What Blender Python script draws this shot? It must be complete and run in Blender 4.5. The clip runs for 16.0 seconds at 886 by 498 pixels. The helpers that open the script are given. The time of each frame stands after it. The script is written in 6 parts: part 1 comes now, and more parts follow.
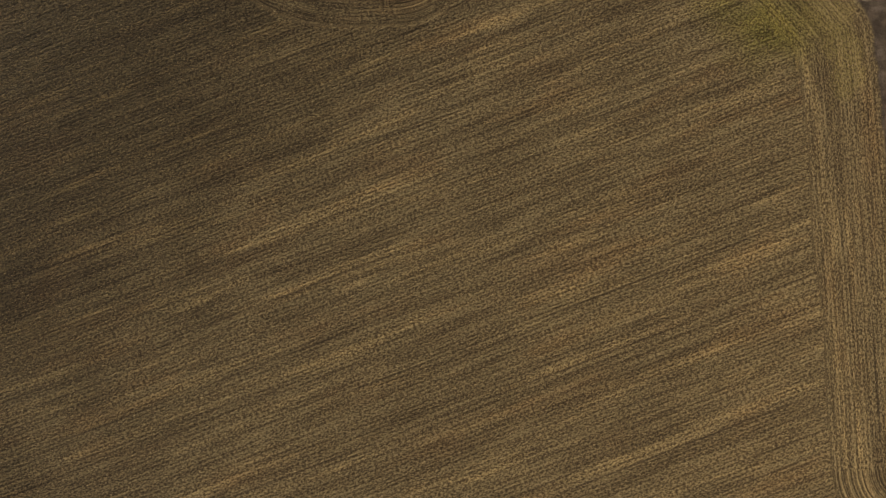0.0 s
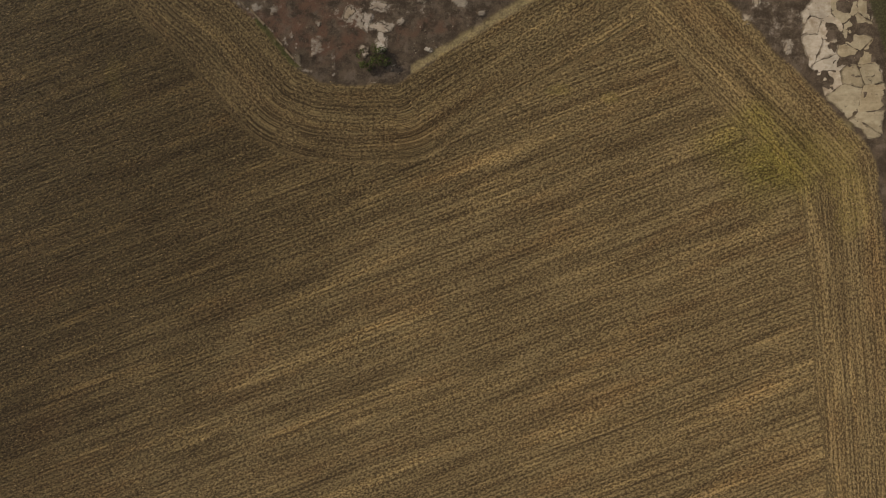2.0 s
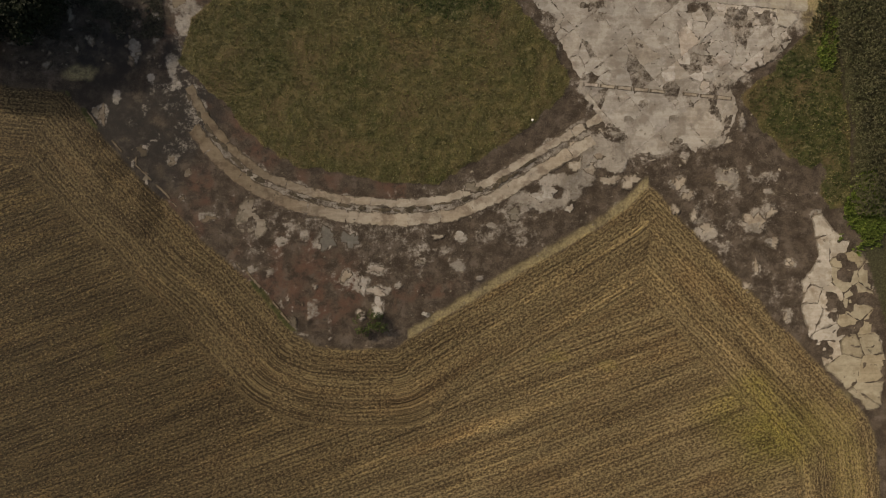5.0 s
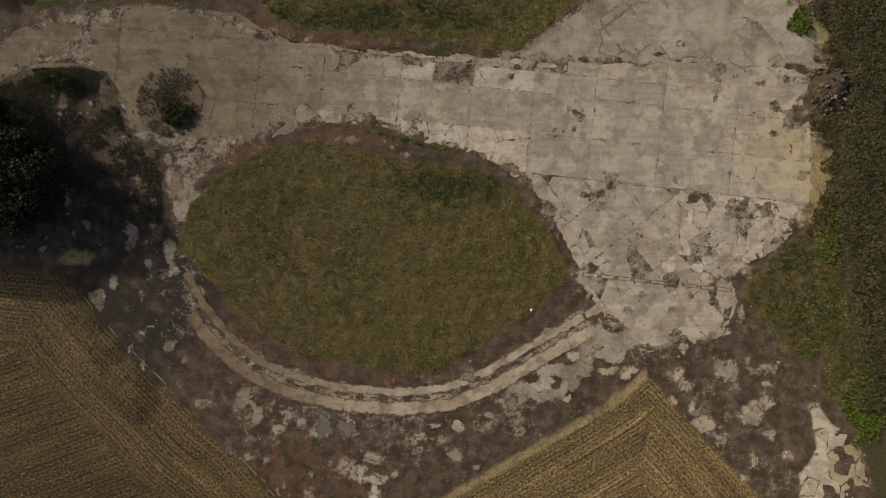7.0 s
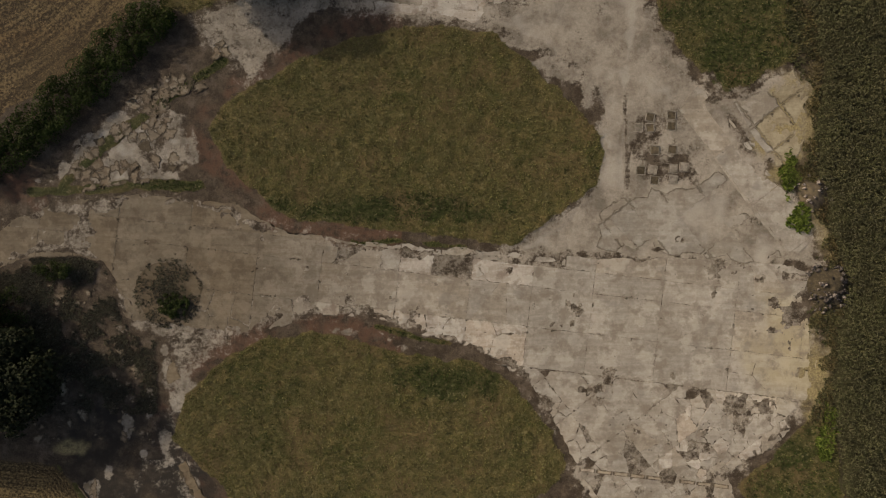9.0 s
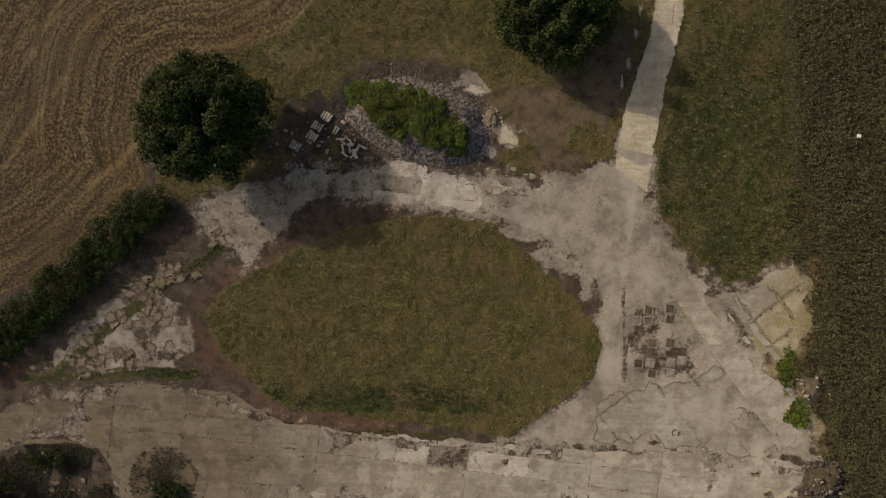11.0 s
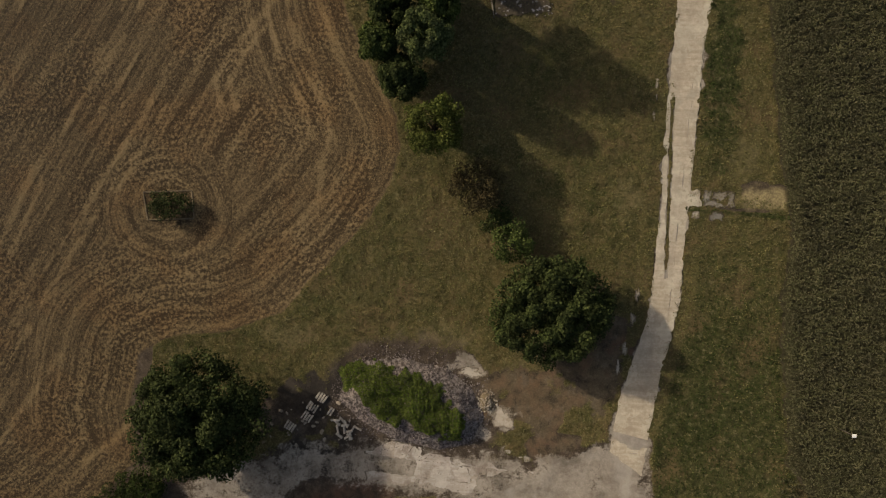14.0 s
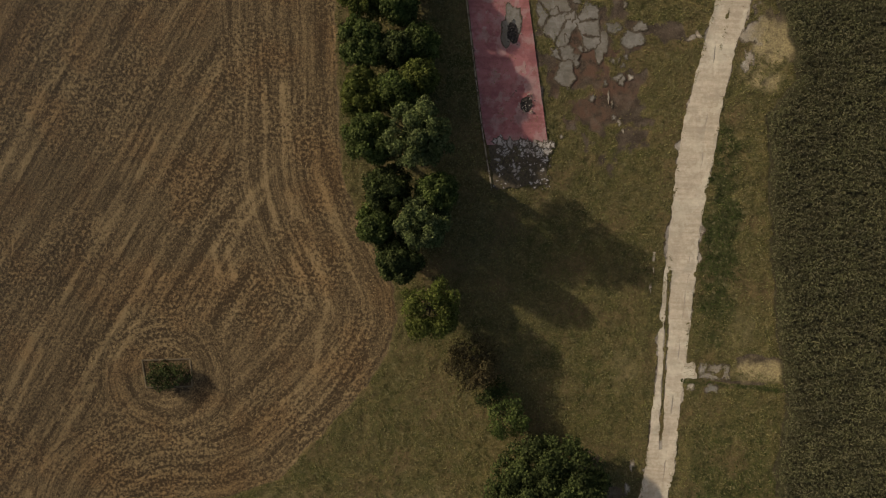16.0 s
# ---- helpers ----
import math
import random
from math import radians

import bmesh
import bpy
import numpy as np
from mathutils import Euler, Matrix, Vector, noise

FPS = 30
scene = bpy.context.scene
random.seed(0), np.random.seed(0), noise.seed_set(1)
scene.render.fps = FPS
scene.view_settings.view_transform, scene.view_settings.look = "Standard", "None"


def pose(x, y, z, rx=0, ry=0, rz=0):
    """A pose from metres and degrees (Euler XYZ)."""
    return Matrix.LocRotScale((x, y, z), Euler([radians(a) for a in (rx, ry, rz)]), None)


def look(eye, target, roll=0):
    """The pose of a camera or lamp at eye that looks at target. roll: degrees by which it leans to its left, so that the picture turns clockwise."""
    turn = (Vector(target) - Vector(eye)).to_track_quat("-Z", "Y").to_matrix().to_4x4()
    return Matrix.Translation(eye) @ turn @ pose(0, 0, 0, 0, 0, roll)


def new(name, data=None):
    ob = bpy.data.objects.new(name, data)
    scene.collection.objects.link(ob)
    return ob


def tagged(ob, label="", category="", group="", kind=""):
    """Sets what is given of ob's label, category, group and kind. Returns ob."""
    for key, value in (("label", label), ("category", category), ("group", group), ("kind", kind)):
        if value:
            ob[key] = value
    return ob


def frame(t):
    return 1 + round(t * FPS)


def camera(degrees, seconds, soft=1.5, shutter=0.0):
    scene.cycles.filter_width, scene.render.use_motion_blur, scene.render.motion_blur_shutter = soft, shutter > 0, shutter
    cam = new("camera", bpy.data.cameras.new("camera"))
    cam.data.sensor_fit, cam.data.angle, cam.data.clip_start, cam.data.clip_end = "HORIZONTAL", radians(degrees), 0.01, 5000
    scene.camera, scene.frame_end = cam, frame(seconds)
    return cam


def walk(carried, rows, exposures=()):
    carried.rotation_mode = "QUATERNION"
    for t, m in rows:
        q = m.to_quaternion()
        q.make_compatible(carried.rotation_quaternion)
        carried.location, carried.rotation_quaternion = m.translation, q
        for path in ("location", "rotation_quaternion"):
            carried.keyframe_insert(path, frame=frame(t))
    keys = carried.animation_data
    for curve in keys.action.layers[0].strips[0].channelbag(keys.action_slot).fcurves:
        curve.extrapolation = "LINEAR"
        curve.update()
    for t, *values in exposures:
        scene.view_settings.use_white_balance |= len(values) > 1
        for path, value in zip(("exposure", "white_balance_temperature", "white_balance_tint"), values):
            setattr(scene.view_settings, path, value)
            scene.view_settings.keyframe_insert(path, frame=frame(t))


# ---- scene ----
cam = camera(74.1, 16.0, 1.2)
PATH = [
    (0.0, -3.191, -2.274, 60.728, 1.285, 0.322, -1.464),
    (0.5, -3.234, 1.082, 60.699, 0.978, 0.224, -1.405),
    (1.0, -3.245, 4.562, 60.63, 0.915, 0.165, -1.353),
    (1.5, -3.145, 8.257, 60.575, 1.011, 0.181, -1.295),
    (2.0, -2.958, 12.254, 60.495, 1.054, 0.235, -1.253),
    (2.5, -2.751, 16.445, 60.451, 1.086, 0.302, -1.204),
    (3.0, -2.542, 20.808, 60.426, 1.115, 0.344, -1.109),
    (3.5, -2.408, 25.407, 60.44, 1.1, 0.312, -1.015),
    (4.0, -2.338, 30.258, 60.451, 0.951, 0.25, -0.935),
    (6.5, -2.142, 55.453, 60.36, -0.051, -0.009, -0.267),
    (7.0, -2.06, 60.361, 60.295, -0.083, -0.008, -0.146),
    (7.5, -1.976, 65.319, 60.235, -0.129, -0.01, -0.014),
    (8.0, -1.916, 70.322, 60.214, -0.166, -0.037, 0.178),
    (8.5, -1.856, 75.1, 60.204, 0.046, 0.003, 0.281),
    (9.0, -1.841, 79.969, 60.154, 0.13, -0.001, 0.431),
    (11.5, -1.688, 105.401, 59.623, -0.911, 0.052, 1.2),
    (12.0, -1.613, 110.227, 59.493, -0.956, 0.142, 1.371),
    (12.5, -1.565, 114.967, 59.424, -0.915, 0.204, 1.481),
    (13.0, -1.618, 119.68, 59.36, -0.85, 0.209, 1.559),
    (13.5, -1.761, 124.486, 59.324, -0.915, 0.151, 1.656),
    (14.0, -1.901, 129.32, 59.237, -1.001, 0.099, 1.749),
    (14.5, -1.957, 134.143, 59.126, -1.081, 0.095, 1.867),
    (15.0, -2.032, 138.852, 59.073, -1.104, 0.087, 1.993),
    (15.5, -2.074, 143.269, 59.095, -1.046, 0.133, 2.083),
    (16.0, -2.038, 147.482, 59.066, -1.879, 0.255, 2.129),
]
EXPOSURE, KELVIN, TINT = 0.5, 6900.0, 11.0
walk(cam, [(t, pose(x, y, z, rx, ry, rz)) for t, x, y, z, rx, ry, rz in PATH], [(0.0, EXPOSURE, KELVIN, TINT), (4.0, EXPOSURE + 0.03, KELVIN, TINT), (10.0, EXPOSURE - 0.02, KELVIN, TINT), (16.0, EXPOSURE, KELVIN, TINT)])

# ---- sky and sun ----
SUN_ELEVATION, SUN_AZIMUTH = radians(22.0), radians(-61.0)
world = bpy.data.worlds.new("sky")
scene.world = world
world.use_nodes = True
sky = world.node_tree.nodes.new("ShaderNodeTexSky")
sky.sky_type, sky.sun_disc = "NISHITA", False
sky.air_density, sky.dust_density, sky.ozone_density = 0.8, 4.0, 0.3
sky.sun_elevation, sky.sun_rotation = SUN_ELEVATION, SUN_AZIMUTH
background = world.node_tree.nodes["Background"]
background.inputs["Strength"].default_value = 0.07
world.node_tree.links.new(sky.outputs["Color"], background.inputs["Color"])
sun = new("sun", bpy.data.lights.new("sun", "SUN"))
sun.data.energy, sun.data.angle, sun.data.color = 2.5, radians(1.2), (1.0, 0.9, 0.76)
to_sun = Vector((math.sin(SUN_AZIMUTH) * math.cos(SUN_ELEVATION), math.cos(SUN_AZIMUTH) * math.cos(SUN_ELEVATION), math.sin(SUN_ELEVATION)))
sun.matrix_world = look(to_sun * 200, (0, 0, 0))


# ---- materials ----
def material(name, roughness=0.9):
    m = bpy.data.materials.new(name)
    m.use_nodes = True
    shader = m.node_tree.nodes["Principled BSDF"]
    shader.inputs["Roughness"].default_value = roughness
    shader.inputs["Specular IOR Level"].default_value = 0.2
    shader.inputs["Diffuse Roughness"].default_value = 0.4
    return m, m.node_tree, shader


def node(tree, kind, **values):
    n = tree.nodes.new(kind)
    for key, value in values.items():
        if key in n.inputs:
            n.inputs[key].default_value = value
    return n


def value(tree, op, a, b=None, c=None, clamp=False):
    n = tree.nodes.new("ShaderNodeMath")
    n.operation, n.use_clamp = op, clamp
    for i, v in enumerate((a, b, c)):
        if v is None:
            continue
        if isinstance(v, (int, float)):
            n.inputs[i].default_value = v
        else:
            tree.links.new(v, n.inputs[i])
    return n.outputs[0]


def step(tree, v, low, high):
    n = node(tree, "ShaderNodeMapRange")
    n.interpolation_type = "SMOOTHSTEP"
    n.inputs[1].default_value, n.inputs[2].default_value = low, high
    tree.links.new(v, n.inputs[0])
    return n.outputs[0]


def blend(tree, amount, a, b, mode="MIX"):
    n = tree.nodes.new("ShaderNodeMix")
    n.data_type, n.blend_type = "RGBA", mode
    for socket, v in ((n.inputs[0], amount), (n.inputs[6], a), (n.inputs[7], b)):
        if isinstance(v, (int, float)):
            socket.default_value = v
        elif isinstance(v, tuple):
            socket.default_value = (*v, 1.0)
        else:
            tree.links.new(v, socket)
    return n.outputs[2]


def grain(tree, vector, scale, detail=3.0, rough=0.55):
    n = node(tree, "ShaderNodeTexNoise", Scale=scale, Detail=detail, Roughness=rough)
    tree.links.new(vector, n.inputs["Vector"])
    return n.outputs["Fac"]


def relief(tree, shader, height, strength, distance):
    n = node(tree, "ShaderNodeBump", Strength=strength, Distance=distance)
    tree.links.new(height, n.inputs["Height"])
    tree.links.new(n.outputs[0], shader.inputs["Normal"])


def place(tree):
    return tree.nodes.new("ShaderNodeNewGeometry").outputs["Position"]


def attribute(tree, name):
    n = tree.nodes.new("ShaderNodeAttribute")
    n.attribute_name = name
    return n


def ground_material():
    m, tree, shader = material("ground")
    at = place(tree)
    first, second, rows = attribute(tree, "cover"), attribute(tree, "growth"), attribute(tree, "rows")
    split_1, split_2 = tree.nodes.new("ShaderNodeSeparateColor"), tree.nodes.new("ShaderNodeSeparateColor")
    tree.links.new(first.outputs["Color"], split_1.inputs[0])
    tree.links.new(second.outputs["Color"], split_2.inputs[0])
    field, grass, dust, moss = *split_1.outputs[:3], first.outputs["Alpha"]
    lush, dry, crop, worn = *split_2.outputs[:3], second.outputs["Alpha"]
    fine, middle, broad = grain(tree, at, 5.0, 6.0, 0.68), grain(tree, at, 0.8, 7.0, 0.66), grain(tree, at, 0.12, 4.0)
    # bare weedy earth
    colour = blend(tree, step(tree, middle, 0.35, 0.65), (0.05, 0.037, 0.024), (0.106, 0.08, 0.055))
    colour = blend(tree, step(tree, fine, 0.56, 0.75), colour, (0.13, 0.1, 0.07))
    grit = grain(tree, at, 11.0, 2.0, 0.8)
    colour = blend(tree, value(tree, "MULTIPLY", step(tree, grit, 0.56, 0.66), 0.5), colour, (0.19, 0.15, 0.11))
    colour = blend(tree, value(tree, "MULTIPLY", step(tree, value(tree, "SUBTRACT", 1.0, grit), 0.55, 0.65), 0.5), colour, (0.03, 0.022, 0.014))
    smear = grain(tree, at, 0.55, 9.0, 0.74)
    colour = blend(tree, value(tree, "MULTIPLY", step(tree, smear, 0.51, 0.62), 0.42), colour, (0.2, 0.162, 0.122))
    colour = blend(tree, value(tree, "MULTIPLY", step(tree, value(tree, "SUBTRACT", 1.0, smear), 0.52, 0.64), 0.55), colour, (0.04, 0.028, 0.018))
    colour = blend(tree, value(tree, "MULTIPLY", value(tree, "MULTIPLY", moss, 0.8), step(tree, middle, 0.36, 0.58)), colour, (0.13, 0.068, 0.043))
    # worn dark oily earth, with tree shade painted into the same colour
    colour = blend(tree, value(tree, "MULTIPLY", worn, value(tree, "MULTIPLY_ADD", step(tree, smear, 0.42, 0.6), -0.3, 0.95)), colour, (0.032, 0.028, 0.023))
    # dusty broken concrete
    crumb, drift = grain(tree, at, 3.0, 9.0, 0.75), grain(tree, at, 0.3, 8.0, 0.66)
    pale = blend(tree, step(tree, drift, 0.36, 0.62), (0.22, 0.192, 0.152), (0.425, 0.378, 0.308))
    pale = blend(tree, value(tree, "MULTIPLY", step(tree, smear, 0.47, 0.6), 0.35), pale, (0.47, 0.42, 0.345))
    pale = blend(tree, step(tree, crumb, 0.35, 0.7), blend(tree, 1.0, pale, (0.78, 0.76, 0.73), "MULTIPLY"), pale)
    ragged_dust = value(tree, "ADD", dust, value(tree, "ADD", value(tree, "MULTIPLY_ADD", crumb, 0.9, -0.45), value(tree, "MULTIPLY_ADD", middle, 1.1, -0.55)))
    pale = blend(tree, value(tree, "MULTIPLY", step(tree, dust, 0.78, 1.0), 0.6), pale, (0.47, 0.432, 0.367))
    colour = blend(tree, step(tree, ragged_dust, 0.34, 0.64), colour, pale)
    # meadow
    blades, tussock = grain(tree, at, 9.0, 3.0, 0.7), grain(tree, at, 3.2, 4.0, 0.7)
    green = blend(tree, step(tree, broad, 0.35, 0.65), (0.095, 0.094, 0.028), (0.14, 0.12, 0.047))
    green = blend(tree, step(tree, middle, 0.4, 0.66), green, (0.19, 0.15, 0.06))
    green = blend(tree, value(tree, "MULTIPLY", lush, 0.7), green, (0.043, 0.058, 0.016))
    green = blend(tree, step(tree, tussock, 0.32, 0.66), blend(tree, 1.0, green, (0.68, 0.69, 0.64), "MULTIPLY"), green)
    green = blend(tree, step(tree, blades, 0.3, 0.7), blend(tree, 1.0, green, (0.7, 0.7, 0.68), "MULTIPLY"), green)
    tuft = step(tree, grain(tree, at, 2.0, 5.0, 0.75), 0.53, 0.64)
    green = blend(tree, value(tree, "MULTIPLY", tuft, 0.5), green, (0.25, 0.215, 0.11))
    sear = step(tree, grain(tree, at, 0.22, 6.0, 0.66), 0.48, 0.66)
    green = blend(tree, value(tree, "MULTIPLY", sear, 0.5), green, (0.17, 0.112, 0.055))
    edge = value(tree, "ADD", grass, value(tree, "MULTIPLY", value(tree, "SUBTRACT", blades, 0.5), 0.6))
    colour = blend(tree, step(tree, edge, 0.35, 0.65), colour, green)
    straw_patch = blend(tree, step(tree, fine, 0.3, 0.7), (0.19, 0.15, 0.075), (0.4, 0.33, 0.165))
    colour = blend(tree, value(tree, "MULTIPLY", dry, step(tree, middle, 0.25, 0.55)), colour, straw_patch)
    # stubble in rows
    lane = tree.nodes.new("ShaderNodeSeparateXYZ")
    tree.links.new(rows.outputs["Vector"], lane.inputs[0])

    def along_rows(across, down):
        n = node(tree, "ShaderNodeMapping")
        n.inputs["Scale"].default_value = (across, down, 1.0)
        tree.links.new(rows.outputs["Vector"], n.inputs["Vector"])
        return n.outputs[0]

    wide = along_rows(0.5, 0.03)
    bits, streak = grain(tree, along_rows(6.5, 3.2), 1.0, 2.0, 0.6), grain(tree, along_rows(2.6, 0.12), 1.0, 2.0, 0.6)
    band, bleach = grain(tree, wide, 1.0, 3.0, 0.6), grain(tree, along_rows(0.55, 0.045), 1.0, 4.0, 0.65)
    crumbs, clods = grain(tree, at, 7.0, 2.0, 0.7), grain(tree, at, 3.1, 2.0, 0.5)
    wave = value(tree, "SINE", value(tree, "MULTIPLY", lane.outputs[0], 2 * math.pi / 0.42))
    spot = tree.nodes.new("ShaderNodeSeparateXYZ")
    tree.links.new(at, spot.inputs[0])
    north = step(tree, spot.outputs[1], 74.0, 78.0)
    rutted = attribute(tree, "ruts").outputs["Fac"]

    def centred(v, k):
        return value(tree, "MULTIPLY", value(tree, "SUBTRACT", v, 0.5), k)

    def total(*parts):
        out = parts[0]
        for p in parts[1:]:
            out = value(tree, "ADD", out, p)
        return out

    drills = value(tree, "MULTIPLY", wave, value(tree, "MULTIPLY_ADD", step(tree, grain(tree, at, 0.3, 3.0), 0.35, 0.65), 0.055, 0.015))
    ridge_s = total(centred(bits, 1.25), centred(crumbs, 0.7), centred(streak, 0.5), drills, 0.5)
    soil_s = blend(tree, step(tree, ridge_s, 0.3, 0.78), (0.076, 0.052, 0.024), (0.325, 0.247, 0.118))
    soil_s = blend(tree, value(tree, "MULTIPLY", step(tree, bleach, 0.52, 0.66), step(tree, ridge_s, 0.25, 0.5)), soil_s, blend(tree, 1.0, soil_s, (1.45, 1.42, 1.34), "MULTIPLY"))
    soil_s = blend(tree, step(tree, value(tree, "SUBTRACT", 1.0, band), 0.48, 0.66), soil_s, blend(tree, 1.0, soil_s, (0.74, 0.72, 0.72), "MULTIPLY"))
    soil_s = blend(tree, step(tree, band, 0.54, 0.68), soil_s, blend(tree, 1.0, soil_s, (1.2, 1.17, 1.12), "MULTIPLY"))
    gap = value(tree, "ABSOLUTE", value(tree, "SUBTRACT", value(tree, "FRACT", value(tree, "MULTIPLY", lane.outputs[0], 1 / 5.8)), 0.5))
    tramline = value(tree, "MULTIPLY", step(tree, value(tree, "SUBTRACT", 0.025, gap), 0.0, 0.016), step(tree, grain(tree, wide, 2.0, 2.0), 0.48, 0.58))
    soil_s = blend(tree, value(tree, "MULTIPLY", tramline, 0.65), soil_s, (0.045, 0.03, 0.016))
    rust = step(tree, grain(tree, along_rows(0.25, 0.06), 1.0, 4.0, 0.6), 0.5, 0.68)
    soil_s = blend(tree, value(tree, "MULTIPLY", rust, 0.35), soil_s, blend(tree, 1.0, soil_s, (1.12, 0.92, 0.82), "MULTIPLY"))
    # the cloddier northern field: dark pockets between loose straw, pressed pale where wheels ran
    rough_n = step(tree, grain(tree, at, 0.11, 4.0), 0.36, 0.62)
    pocket = value(tree, "MULTIPLY", centred(clods, 1.5), value(tree, "MULTIPLY_ADD", rough_n, 0.8, 0.2))
    swath = value(tree, "MULTIPLY", value(tree, "SINE", value(tree, "MULTIPLY", value(tree, "MULTIPLY_ADD", grain(tree, at, 0.09, 3.0), 4.0, lane.outputs[0]), 2 * math.pi / 2.3)), step(tree, grain(tree, wide, 1.3, 4.0, 0.7), 0.4, 0.62))
    lines_n = value(tree, "MULTIPLY", value(tree, "SINE", value(tree, "MULTIPLY", value(tree, "MULTIPLY_ADD", grain(tree, at, 0.3, 3.0), 1.6, lane.outputs[0]), 2 * math.pi / 0.85)), step(tree, grain(tree, wide, 2.1, 3.0), 0.4, 0.6))
    ridge_n = total(pocket, centred(crumbs, 0.85), centred(bits, 0.5), centred(streak, 0.6), centred(band, 0.4), value(tree, "MULTIPLY", swath, 0.12), value(tree, "MULTIPLY", lines_n, 0.05), value(tree, "MULTIPLY", rutted, 0.24), 0.43)
    soil_n = blend(tree, step(tree, ridge_n, 0.2, 0.85), (0.056, 0.038, 0.018), (0.295, 0.213, 0.105))
    soil_n = blend(tree, value(tree, "MULTIPLY", step(tree, grain(tree, at, 0.16, 4.0), 0.46, 0.62), 0.5), soil_n, blend(tree, 1.0, soil_n, (1.06, 0.9, 0.78), "MULTIPLY"))
    ridge = blend(tree, north, ridge_s, ridge_n)
    soil = blend(tree, north, soil_s, soil_n)
    soil = blend(tree, lush, soil, blend(tree, 1.0, soil, (0.9, 1.0, 0.58), "MULTIPLY"))
    soil = blend(tree, value(tree, "MULTIPLY", value(tree, "MULTIPLY", dry, step(tree, crumbs, 0.35, 0.65)), 0.5), soil, (0.34, 0.27, 0.08))
    # worn also carries light falloff painted into the fields' west side
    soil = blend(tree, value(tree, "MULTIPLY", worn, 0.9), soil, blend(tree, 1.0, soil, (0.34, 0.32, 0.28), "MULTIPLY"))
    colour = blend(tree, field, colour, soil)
    colour = blend(tree, crop, colour, blend(tree, step(tree, fine, 0.4, 0.65), (0.045, 0.042, 0.02), (0.085, 0.078, 0.036)))
    tree.links.new(colour, shader.inputs["Base Color"])
    calm = value(tree, "SUBTRACT", 1.0, lane.outputs[2])
    height = value(tree, "ADD", value(tree, "MULTIPLY", value(tree, "MULTIPLY", field, ridge), calm), value(tree, "MULTIPLY", fine, 0.6))
    height = value(tree, "MULTIPLY_ADD", value(tree, "MULTIPLY", grass, tussock), 0.8, height)
    height = value(tree, "MULTIPLY", height, value(tree, "MULTIPLY_ADD", value(tree, "MULTIPLY", north, field), -0.5, 1.0))
    relief(tree, shader, height, 0.65, 0.14)
    return m


